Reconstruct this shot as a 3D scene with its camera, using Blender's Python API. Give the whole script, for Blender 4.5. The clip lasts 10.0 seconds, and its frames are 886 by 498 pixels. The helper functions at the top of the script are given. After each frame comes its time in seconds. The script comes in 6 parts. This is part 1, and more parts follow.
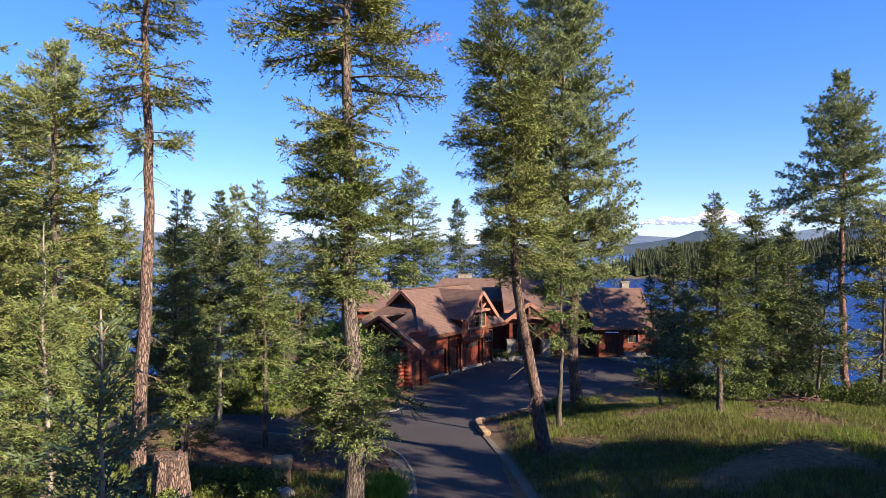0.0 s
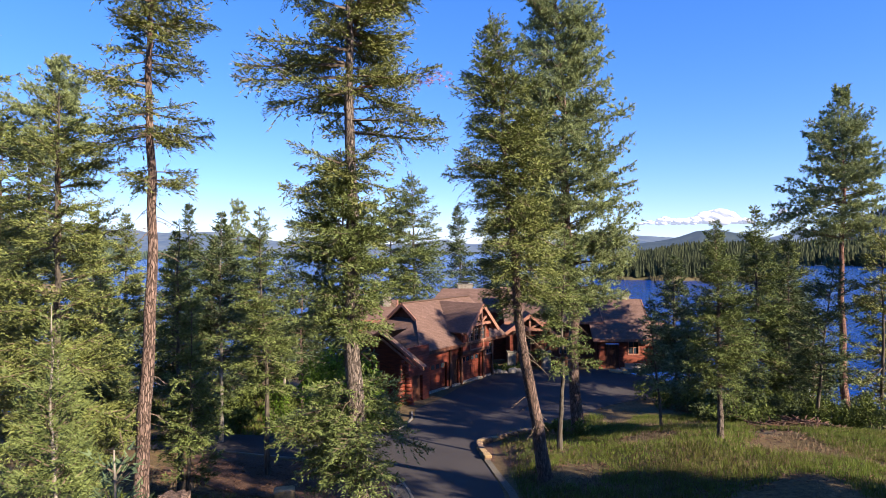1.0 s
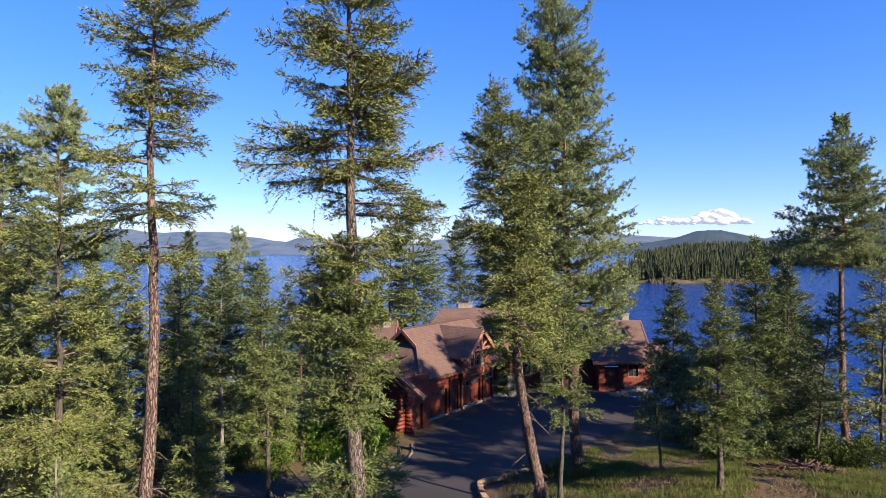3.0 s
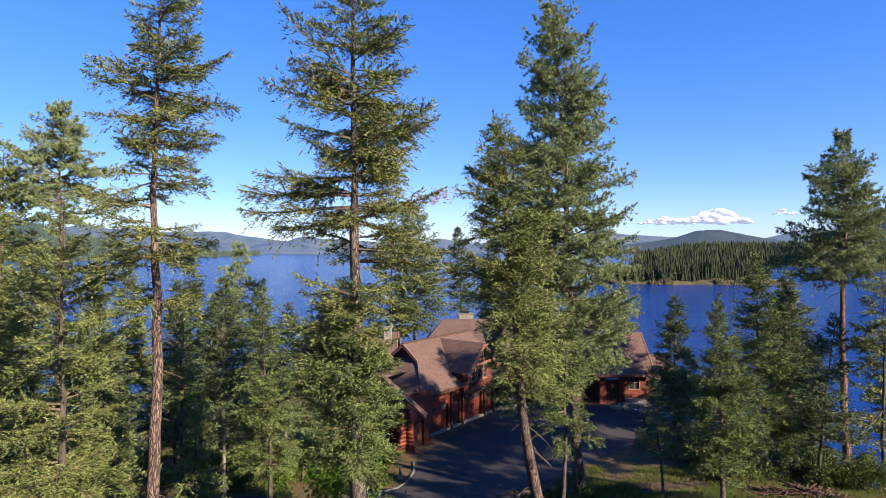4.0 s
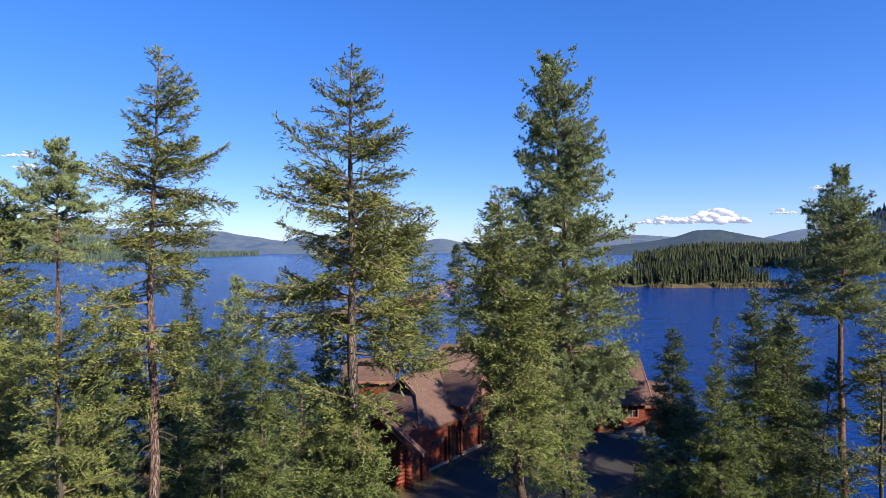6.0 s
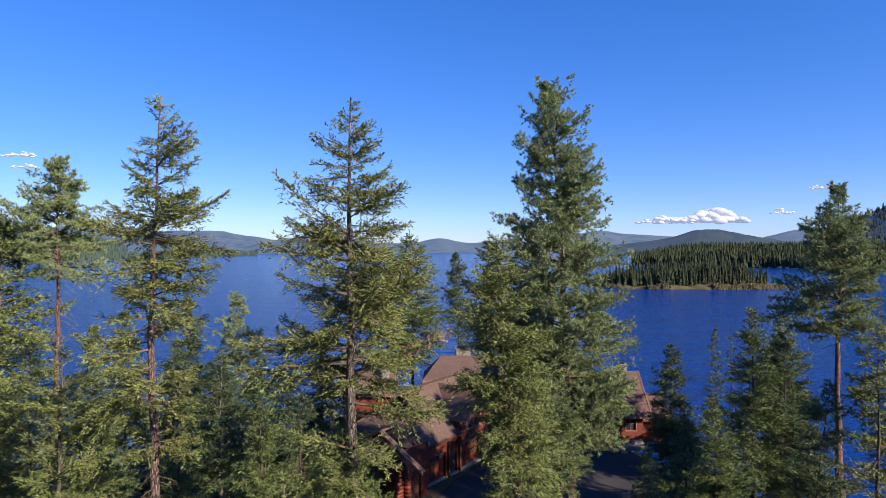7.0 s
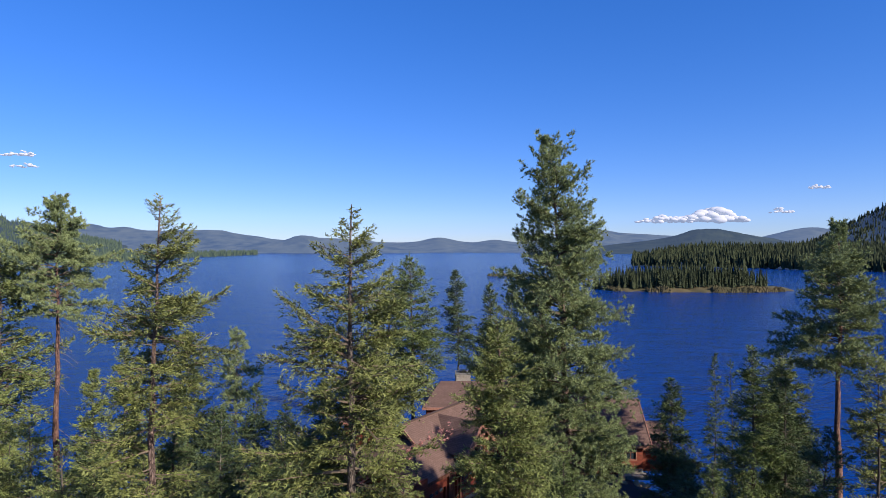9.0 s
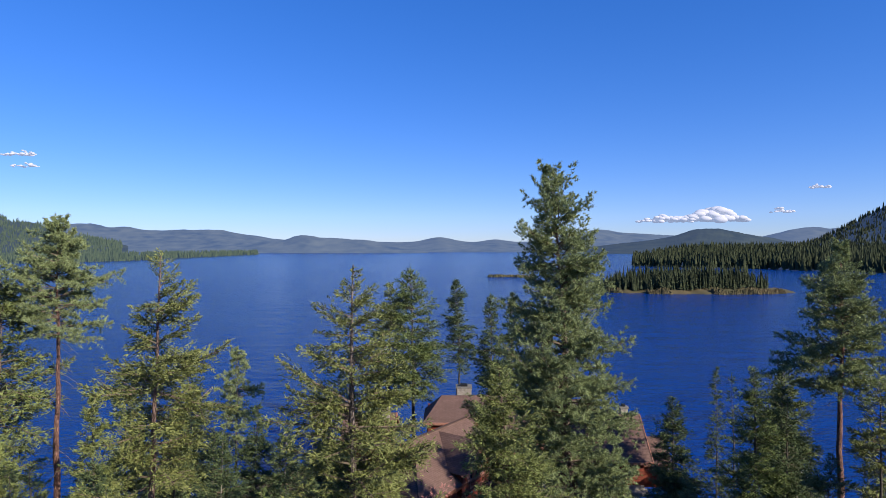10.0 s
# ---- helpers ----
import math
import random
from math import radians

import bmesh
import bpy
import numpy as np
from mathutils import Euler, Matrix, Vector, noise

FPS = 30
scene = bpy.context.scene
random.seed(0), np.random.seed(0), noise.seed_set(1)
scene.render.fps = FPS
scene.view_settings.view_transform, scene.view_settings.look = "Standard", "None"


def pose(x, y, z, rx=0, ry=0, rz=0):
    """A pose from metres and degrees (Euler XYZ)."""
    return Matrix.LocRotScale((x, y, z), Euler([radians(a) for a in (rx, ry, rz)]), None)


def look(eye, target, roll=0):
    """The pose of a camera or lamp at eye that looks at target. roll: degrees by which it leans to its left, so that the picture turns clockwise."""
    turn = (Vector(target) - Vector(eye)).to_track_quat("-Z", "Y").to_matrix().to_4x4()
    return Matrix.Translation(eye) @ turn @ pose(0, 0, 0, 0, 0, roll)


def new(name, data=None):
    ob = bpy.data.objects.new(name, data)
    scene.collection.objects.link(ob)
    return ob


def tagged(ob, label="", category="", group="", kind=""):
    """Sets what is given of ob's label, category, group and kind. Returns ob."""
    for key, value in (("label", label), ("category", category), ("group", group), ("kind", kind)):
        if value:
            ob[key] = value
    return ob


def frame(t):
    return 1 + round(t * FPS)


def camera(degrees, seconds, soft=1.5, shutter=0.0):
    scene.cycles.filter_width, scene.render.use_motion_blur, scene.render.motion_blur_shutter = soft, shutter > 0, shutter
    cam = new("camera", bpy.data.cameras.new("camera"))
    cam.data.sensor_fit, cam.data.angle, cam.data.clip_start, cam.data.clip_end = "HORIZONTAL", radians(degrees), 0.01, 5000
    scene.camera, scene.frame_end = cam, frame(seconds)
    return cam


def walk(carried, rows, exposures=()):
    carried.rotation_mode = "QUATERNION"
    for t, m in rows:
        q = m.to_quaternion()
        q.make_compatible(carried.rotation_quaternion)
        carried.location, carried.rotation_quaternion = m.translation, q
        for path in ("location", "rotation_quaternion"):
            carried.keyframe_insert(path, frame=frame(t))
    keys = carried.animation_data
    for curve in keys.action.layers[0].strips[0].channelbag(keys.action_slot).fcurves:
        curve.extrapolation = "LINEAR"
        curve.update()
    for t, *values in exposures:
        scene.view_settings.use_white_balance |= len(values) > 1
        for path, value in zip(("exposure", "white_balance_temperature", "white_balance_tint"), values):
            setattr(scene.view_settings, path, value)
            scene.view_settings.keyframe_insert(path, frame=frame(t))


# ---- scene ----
cam = camera(72.97, 10.0, soft=0.8)
EYE = 7.4
ROWS = [
    (0.0, 0.000, 0.000, 0.000, 0.155, 0.000),
    (0.5, -0.014, -0.026, 0.541, 0.131, 0.016),
    (1.0, -0.068, -0.071, 1.109, 0.153, -0.025),
    (1.5, -0.086, -0.085, 1.648, 0.152, -0.012),
    (2.0, -0.086, -0.106, 2.186, 0.179, -0.029),
    (2.5, -0.083, -0.118, 2.706, 0.153, -0.057),
    (4.0, -0.216, -0.105, 4.496, 0.071, -0.081),
    (4.5, -0.223, -0.066, 5.154, 0.059, -0.090),
    (5.0, -0.216, -0.022, 5.838, 0.061, -0.150),
    (5.5, -0.208, -0.017, 6.523, 0.034, -0.176),
    (7.0, -0.152, -0.233, 8.573, -0.057, -0.260),
    (7.5, -0.163, -0.222, 9.242, -0.073, -0.292),
    (8.0, -0.175, -0.201, 9.977, -0.133, -0.318),
    (8.5, -0.181, -0.192, 10.680, -0.145, -0.319),
    (9.0, -0.188, -0.180, 11.427, -0.167, -0.298),
    (9.5, -0.204, -0.120, 12.204, -0.205, -0.260),
    (10.0, -0.232, -0.076, 13.000, -0.216, -0.252),
]
walk(cam, [(t, pose(x, y, EYE + z, 90 + pitch, 0, yaw)) for t, x, y, z, pitch, yaw in ROWS],
     [(0.0, 1.64, 7150, 13), (2.5, 1.48, 7000, 12), (4.5, 1.32, 6850, 11), (5.5, 1.2, 6700, 10.5), (7.5, 0.94, 6400, 10), (10.0, 0.77, 6250, 10)])


# ---- light ----
SUN_DIR = Vector((0.77, -0.64, 0.0)).normalized()
SUN_EL = radians(28)
world = bpy.data.worlds.new("sky")
scene.world = world
world.use_nodes = True
wn = world.node_tree
wn.nodes.clear()
sky = wn.nodes.new("ShaderNodeTexSky")
sky.sky_type = "NISHITA"
sky.sun_disc = False
sky.sun_elevation = SUN_EL
sky.sun_rotation = math.atan2(SUN_DIR.x, SUN_DIR.y)
sky.altitude = 900
sky.air_density = 1.0
sky.dust_density = 0.0
sky.ozone_density = 3.0
bg = wn.nodes.new("ShaderNodeBackground")
bg.inputs[1].default_value = 0.105
wout = wn.nodes.new("ShaderNodeOutputWorld")
soften = wn.nodes.new("ShaderNodeGamma")
soften.inputs[1].default_value = 0.72
tone = wn.nodes.new("ShaderNodeHueSaturation")
tone.inputs["Saturation"].default_value = 1.5
tint = wn.nodes.new("ShaderNodeMix")
tint.data_type, tint.blend_type = "RGBA", "MULTIPLY"
tint.inputs[0].default_value = 1.0
tint.inputs[7].default_value = (0.76, 0.88, 1.44, 1)
wn.links.new(sky.outputs[0], soften.inputs[0])
wn.links.new(soften.outputs[0], tone.inputs["Color"])
wn.links.new(tone.outputs[0], tint.inputs[6])
wn.links.new(tint.outputs[2], bg.inputs[0])
wn.links.new(bg.outputs[0], wout.inputs[0])

sun_data = bpy.data.lights.new("sun", "SUN")
sun_data.energy = 5.0
sun_data.angle = radians(0.55)
sun_data.color = (1.0, 0.9, 0.74)
sun = new("sun", sun_data)
toward = SUN_DIR * math.cos(SUN_EL) + Vector((0, 0, math.sin(SUN_EL)))
sun.matrix_world = look(toward * 200, (0, 0, 0))


# ---- materials ----
def smooth(a, b, x):
    t = min(1.0, max(0.0, (x - a) / (b - a)))
    return t * t * (3 - 2 * t)


def material(name, c1, c2, scale=4.0, rough=0.85, bump=0.3, bump_scale=None, detail=6, stretch=(1, 1, 1), metal=0.0, c3=None, scale3=0.4, translucent=0.0, island=0.0, spec=0.3, plates=0.0):
    """A two-scale noise material: c1 to c2 by grain, towards c3 in larger patches."""
    c1, c2 = tuple(0.74 * c for c in c1), tuple(0.74 * c for c in c2)
    c3 = tuple(0.74 * c for c in c3) if c3 else None
    m = bpy.data.materials.new(name)
    m.use_nodes = True
    nt = m.node_tree
    p = nt.nodes["Principled BSDF"]
    p.inputs["Roughness"].default_value = rough
    p.inputs["Metallic"].default_value = metal
    p.inputs["Specular IOR Level"].default_value = spec
    tc = nt.nodes.new("ShaderNodeTexCoord")
    mp = nt.nodes.new("ShaderNodeMapping")
    mp.inputs["Scale"].default_value = stretch
    nt.links.new(tc.outputs["Object"], mp.inputs[0])

    def noise_node(s, d):
        n = nt.nodes.new("ShaderNodeTexNoise")
        n.inputs["Scale"].default_value = s
        n.inputs["Detail"].default_value = d
        nt.links.new(mp.outputs[0], n.inputs["Vector"])
        r = nt.nodes.new("ShaderNodeMapRange")
        r.inputs[1].default_value, r.inputs[2].default_value = 0.32, 0.68
        nt.links.new(n.outputs[0], r.inputs[0])
        return r.outputs[0], n.outputs[0]

    def mix(fac, a, b):
        x = nt.nodes.new("ShaderNodeMix")
        x.data_type = "RGBA"
        nt.links.new(fac, x.inputs[0])
        for sock, v in ((x.inputs[6], a), (x.inputs[7], b)):
            if isinstance(v, tuple):
                sock.default_value = (*v, 1)
            else:
                nt.links.new(v, sock)
        return x.outputs[2]

    fine, raw = noise_node(scale, detail)
    if island:
        g = nt.nodes.new("ShaderNodeNewGeometry")
        x = nt.nodes.new("ShaderNodeMix")
        x.inputs[0].default_value = island
        nt.links.new(fine, x.inputs[2])
        nt.links.new(g.outputs["Random Per Island"], x.inputs[3])
        fine = x.outputs[0]
    col = mix(fine, c1, c2)
    if c3:
        big, _ = noise_node(scale3, 3)
        half = nt.nodes.new("ShaderNodeMath")
        half.operation = "MULTIPLY"
        half.inputs[1].default_value = 0.55
        nt.links.new(big, half.inputs[0])
        col = mix(half.outputs[0], col, c3)
    nt.links.new(col, p.inputs["Base Color"])
    if plates:
        vo = nt.nodes.new("ShaderNodeTexVoronoi")
        vo.feature = "DISTANCE_TO_EDGE"
        vo.inputs["Scale"].default_value = plates
        wob = nt.nodes.new("ShaderNodeMix")
        wob.data_type, wob.blend_type = "VECTOR", "MIX"
        wob.inputs[0].default_value = 0.06
        ns = nt.nodes.new("ShaderNodeTexNoise")
        ns.inputs["Scale"].default_value = plates
        nt.links.new(mp.outputs[0], ns.inputs["Vector"])
        nt.links.new(mp.outputs[0], wob.inputs[4])
        nt.links.new(ns.outputs[1], wob.inputs[5])
        nt.links.new(wob.outputs[1], vo.inputs["Vector"])
        crack = nt.nodes.new("ShaderNodeMapRange")
        crack.inputs[1].default_value, crack.inputs[2].default_value = 0.0, 0.16
        nt.links.new(vo.outputs["Distance"], crack.inputs[0])
        col = mix(crack.outputs[0], c1, col)
        nt.links.new(col, p.inputs["Base Color"])
        raw = crack.outputs[0]
        bump_scale = None
    if bump:
        b = nt.nodes.new("ShaderNodeBump")
        b.inputs["Strength"].default_value = bump
        b.inputs["Distance"].default_value = 0.05
        h = noise_node(bump_scale, 5)[1] if bump_scale else raw
        nt.links.new(h, b.inputs["Height"])
        nt.links.new(b.outputs[0], p.inputs["Normal"])
    if translucent:
        tr = nt.nodes.new("ShaderNodeBsdfTranslucent")
        nt.links.new(col, tr.inputs[0])
        ms = nt.nodes.new("ShaderNodeMixShader")
        ms.inputs[0].default_value = translucent
        nt.links.new(p.outputs[0], ms.inputs[1])
        nt.links.new(tr.outputs[0], ms.inputs[2])
        nt.links.new(ms.outputs[0], nt.nodes["Material Output"].inputs[0])
    return m


BARK_FIR = material("bark_fir", (0.075, 0.058, 0.05), (0.36, 0.29, 0.25), 18, 0.95, 1.0, 20, detail=5, plates=22, stretch=(1, 1, 0.2), c3=(0.2, 0.15, 0.125), scale3=2.2)
BARK_PINE = material("bark_pine", (0.09, 0.058, 0.05), (0.4, 0.28, 0.24), 18, 0.95, 1.0, 20, detail=5, plates=20, stretch=(1, 1, 0.2), c3=(0.24, 0.145, 0.115), scale3=1.8)
BARK_RED = material("bark_red_pine", (0.11, 0.055, 0.045), (0.42, 0.24, 0.19), 12, 0.95, 1.0, 20, detail=5, plates=14, stretch=(1, 1, 0.2), c3=(0.3, 0.15, 0.11), scale3=1.2)
BARK_DARK = material("bark_dark", (0.045, 0.038, 0.032), (0.15, 0.125, 0.1), 20, 0.95, 0.8, 18, detail=3, stretch=(1, 1, 0.15))
BARK_PALE = material("bark_pale", (0.16, 0.14, 0.12), (0.36, 0.32, 0.27), 20, 0.9, 0.5, 20, detail=3, stretch=(1, 1, 0.2))
TWIG = material("twig_bark", (0.1, 0.075, 0.055), (0.23, 0.17, 0.125), 14, 0.95, 0.3)


def leaf(name, c1, c2, c3, tr=0.07, gain=1.85, island=0.3):
    """Needles and leaves: dark to light by clump, with a third tone in patches."""
    c1, c2, c3 = (tuple(g * k for k in c) for g, c in ((0.3 * gain, c1), (gain, c2), (0.7 * gain, c3)))
    c1, c2, c3 = ((r * 1.02, g, b * 1.28) for r, g, b in (c1, c2, c3))
    return material(name, c1, c2, 3.4, 0.6, 0, detail=3, c3=c3, scale3=0.35, translucent=tr, island=island, spec=0.12)


NEEDLE_FIR = leaf("needles_fir", (0.055, 0.085, 0.022), (0.185, 0.215, 0.055), (0.14, 0.16, 0.04))
NEEDLE_OLIVE = leaf("needles_olive", (0.07, 0.098, 0.024), (0.195, 0.212, 0.055), (0.135, 0.15, 0.036))
NEEDLE_GREEN = leaf("needles_green", (0.055, 0.095, 0.026), (0.16, 0.2, 0.052), (0.11, 0.14, 0.036), 0.1, 1.65)
NEEDLE_BLUE = leaf("needles_bluish", (0.04, 0.072, 0.034), (0.12, 0.165, 0.065), (0.075, 0.11, 0.045))
NEEDLE_PINE = leaf("needles_pine", (0.07, 0.105, 0.038), (0.19, 0.225, 0.08), (0.13, 0.155, 0.05), 0.14, 2.6)
NEEDLE_DARK = leaf("needles_dark", (0.032, 0.055, 0.022), (0.1, 0.13, 0.042), (0.055, 0.08, 0.026))
NEEDLE_DEAD = leaf("needles_dead", (0.25, 0.1, 0.06), (0.42, 0.2, 0.14), (0.3, 0.14, 0.1))
LEAF_SHRUB = leaf("leaves_shrub", (0.06, 0.14, 0.016), (0.18, 0.3, 0.03), (0.12, 0.22, 0.025), 0.35, 1.5, 0.4)
LEAF_BRUSH = leaf("leaves_brush", (0.05, 0.085, 0.018), (0.13, 0.17, 0.035), (0.08, 0.1, 0.02))
GRASS = leaf("grass_blades", (0.06, 0.1, 0.014), (0.135, 0.185, 0.03), (0.11, 0.1, 0.024), 0.3, 1.9, 0.4)
GRASS_DRY = leaf("grass_dry", (0.2, 0.14, 0.07), (0.26, 0.2, 0.1), (0.18, 0.13, 0.065), 0.2, 1.7, 0.4)
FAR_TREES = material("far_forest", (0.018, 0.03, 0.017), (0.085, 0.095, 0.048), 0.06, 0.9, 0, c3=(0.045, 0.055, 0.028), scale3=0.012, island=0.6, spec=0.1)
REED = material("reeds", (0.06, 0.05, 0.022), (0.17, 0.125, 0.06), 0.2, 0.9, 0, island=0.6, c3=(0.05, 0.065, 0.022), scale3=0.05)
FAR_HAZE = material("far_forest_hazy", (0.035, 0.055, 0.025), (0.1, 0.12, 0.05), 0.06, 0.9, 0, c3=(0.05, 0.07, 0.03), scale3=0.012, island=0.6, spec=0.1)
# faint blue emission paints distance haze onto these trees
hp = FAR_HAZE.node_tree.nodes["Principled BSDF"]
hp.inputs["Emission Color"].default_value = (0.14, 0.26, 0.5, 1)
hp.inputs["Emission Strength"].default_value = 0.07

ASPHALT = material("asphalt", (0.034, 0.029, 0.03), (0.064, 0.055, 0.056), 60, 0.88, 0.25, 90, c3=(0.072, 0.062, 0.062), scale3=0.3)
GRAVEL = material("gravel_edge", (0.06, 0.052, 0.045), (0.24, 0.21, 0.175), 22, 0.95, 0.9, 30, c3=(0.2, 0.17, 0.13), scale3=1.5)
CONCRETE = material("concrete", (0.12, 0.11, 0.1), (0.26, 0.24, 0.21), 12, 0.9, 0.3, 40, c3=(0.24, 0.22, 0.19), scale3=1.0)
MULCH = material("bark_mulch", (0.05, 0.026, 0.018), (0.19, 0.1, 0.066), 16, 0.95, 1.0, 20, c3=(0.14, 0.08, 0.055), scale3=0.8)
STONE = material("field_stone", (0.2, 0.175, 0.15), (0.42, 0.38, 0.33), 5, 0.9, 0.5, 14, c3=(0.38, 0.32, 0.26), scale3=1.1)
STONE_BROWN = material("brown_stone", (0.12, 0.075, 0.055), (0.32, 0.22, 0.17), 6, 0.9, 0.5, 14, c3=(0.26, 0.16, 0.11), scale3=1.1)
STONE_TAN = material("tan_stone", (0.3, 0.2, 0.1), (0.52, 0.37, 0.2), 6, 0.9, 0.5, 14, c3=(0.4, 0.27, 0.15), scale3=1.1)
LOG_RED = material("stained_logs", (0.085, 0.015, 0.008), (0.27, 0.052, 0.025), 5, 0.62, 0.3, 18, stretch=(0.3, 0.3, 2), c3=(0.19, 0.04, 0.02), scale3=0.5, spec=0.4)
WOOD_DARK = material("dark_stained_wood", (0.06, 0.022, 0.013), (0.16, 0.06, 0.034), 6, 0.7, 0.3, 18, stretch=(2, 2, 0.3))
TRIM = material("red_brown_trim", (0.26, 0.11, 0.075), (0.4, 0.2, 0.145), 8, 0.65, 0.2, 20)
METAL_DARK = material("dark_metal", (0.03, 0.03, 0.032), (0.06, 0.058, 0.056), 10, 0.45, 0, metal=0.7)
WHITE_PAINT = material("white_paint", (0.9, 0.9, 0.88), (1.0, 1.0, 0.98), 6, 0.5, 0.05)


def shingle_material():
    m = bpy.data.materials.new("roof_shingles")
    m.use_nodes = True
    nt = m.node_tree
    p = nt.nodes["Principled BSDF"]
    p.inputs["Roughness"].default_value = 0.9
    p.inputs["Specular IOR Level"].default_value = 0.2
    uv = nt.nodes.new("ShaderNodeUVMap")
    br = nt.nodes.new("ShaderNodeTexBrick")
    br.inputs["Color1"].default_value = (0.136, 0.081, 0.066, 1)
    br.inputs["Color2"].default_value = (0.170, 0.105, 0.088, 1)
    br.inputs["Mortar"].default_value = (0.098, 0.059, 0.046, 1)
    br.inputs["Scale"].default_value = 1.0
    br.inputs["Mortar Size"].default_value = 0.012
    br.inputs["Brick Width"].default_value = 0.3
    br.inputs["Row Height"].default_value = 0.16
    nt.links.new(uv.outputs[0], br.inputs[0])
    n = nt.nodes.new("ShaderNodeTexNoise")
    n.inputs["Scale"].default_value = 0.7
    n.inputs["Detail"].default_value = 8
    nt.links.new(uv.outputs[0], n.inputs["Vector"])
    x = nt.nodes.new("ShaderNodeMix")
    x.data_type = "RGBA"
    x.blend_type = "MULTIPLY"
    x.inputs[0].default_value = 0.4
    nt.links.new(br.outputs[0], x.inputs[6])
    nt.links.new(n.outputs[0], x.inputs[7])
    nt.links.new(x.outputs[2], p.inputs["Base Color"])
    b = nt.nodes.new("ShaderNodeBump")
    b.inputs["Strength"].default_value = 0.6
    b.inputs["Distance"].default_value = 0.03
    nt.links.new(br.outputs[1], b.inputs["Height"])
    b.invert = True
    nt.links.new(b.outputs[0], p.inputs["Normal"])
    return m


SHINGLE = shingle_material()


def glass_material():
    m = bpy.data.materials.new("window_glass")
    m.use_nodes = True
    p = m.node_tree.nodes["Principled BSDF"]
    p.inputs["Base Color"].default_value = (0.03, 0.04, 0.05, 1)
    p.inputs["Roughness"].default_value = 0.06
    p.inputs["Specular IOR Level"].default_value = 0.9
    return m


GLASS = glass_material()


def water_material():
    m = bpy.data.materials.new("lake_water")
    m.use_nodes = True
    nt = m.node_tree
    p = nt.nodes["Principled BSDF"]
    p.inputs["Base Color"].default_value = (0.0015, 0.028, 0.155, 1)
    p.inputs["Roughness"].default_value = 0.12
    p.inputs["IOR"].default_value = 1.33
    p.inputs["Specular IOR Level"].default_value = 0.11
    tc = nt.nodes.new("ShaderNodeTexCoord")
    hs = []
    for s, d in ((0.55, 4), (0.06, 3), (2.6, 2)):
        mp = nt.nodes.new("ShaderNodeMapping")
        mp.inputs["Scale"].default_value = (1.0, 1.9, 1)
        mp.inputs["Rotation"].default_value = (0, 0, 0.35)
        nt.links.new(tc.outputs["Object"], mp.inputs[0])
        n = nt.nodes.new("ShaderNodeTexNoise")
        n.inputs["Scale"].default_value = s
        n.inputs["Detail"].default_value = d
        nt.links.new(mp.outputs[0], n.inputs["Vector"])
        hs.append(n.outputs[0])
    prev = None
    for h, strength, dist in zip(hs, (1.0, 1.0, 0.8), (0.7, 2.2, 0.14)):
        b = nt.nodes.new("ShaderNodeBump")
        b.inputs["Strength"].default_value = strength
        b.inputs["Distance"].default_value = dist
        nt.links.new(h, b.inputs["Height"])
        if prev:
            nt.links.new(prev, b.inputs["Normal"])
        prev = b.outputs[0]
    nt.links.new(prev, p.inputs["Normal"])
    return m


WATER = water_material()


def ground_material():
    """Forest floor and meadow: soil, dry litter and green patches."""
    m = material("forest_ground", (0.05, 0.035, 0.016), (0.17, 0.125, 0.055), 5.0, 0.95, 1.0, 16, detail=9, c3=(0.2, 0.12, 0.06), scale3=0.3)
    return m


GROUND = ground_material()


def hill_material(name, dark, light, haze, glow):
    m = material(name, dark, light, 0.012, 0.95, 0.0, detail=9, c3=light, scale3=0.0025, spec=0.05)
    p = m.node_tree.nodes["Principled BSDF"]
    # blue emission on the hill surface stands in for distant air haze
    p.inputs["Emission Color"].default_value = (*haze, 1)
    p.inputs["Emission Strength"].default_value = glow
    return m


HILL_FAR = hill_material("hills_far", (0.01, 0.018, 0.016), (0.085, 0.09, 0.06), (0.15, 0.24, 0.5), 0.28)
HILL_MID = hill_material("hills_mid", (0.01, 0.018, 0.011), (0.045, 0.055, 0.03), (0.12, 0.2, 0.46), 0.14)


# ---- mesh helpers ----
def part(name, bm, mat, parent=None, label="", shade=False, kind="", category="", group=""):
    me = bpy.data.meshes.new(name)
    bm.to_mesh(me)
    bm.free()
    me.materials.append(mat)
    if shade:
        me.polygons.foreach_set("use_smooth", [True] * len(me.polygons))
    ob = new(name, me)
    if parent:
        ob.parent = parent
    return tagged(ob, label, category, group, kind)


def mesh_arrays(name, verts, faces, mat, parent=None, label="", shade=False, kind="", category="", group=""):
    """verts: n x 3; faces: m x k of one size."""
    verts, faces = np.asarray(verts, np.float32), np.asarray(faces, np.int32)
    me = bpy.data.meshes.new(name)
    k = faces.shape[1]
    me.vertices.add(len(verts))
    me.vertices.foreach_set("co", verts.ravel())
    me.loops.add(faces.size)
    me.loops.foreach_set("vertex_index", faces.ravel())
    me.polygons.add(len(faces))
    me.polygons.foreach_set("loop_start", np.arange(0, faces.size, k, dtype=np.int32))
    me.polygons.foreach_set("use_smooth", np.full(len(faces), shade))
    me.update(calc_edges=True)
    me.materials.append(mat)
    ob = new(name, me)
    if parent:
        ob.parent = parent
    return tagged(ob, label, category, group, kind)


def thing(name, label, category, m=None, group="", kind=""):
    ob = new(name)
    ob.empty_display_size = 0.3
    if m is not None:
        ob.matrix_world = m
    return tagged(ob, label, category, group, kind)


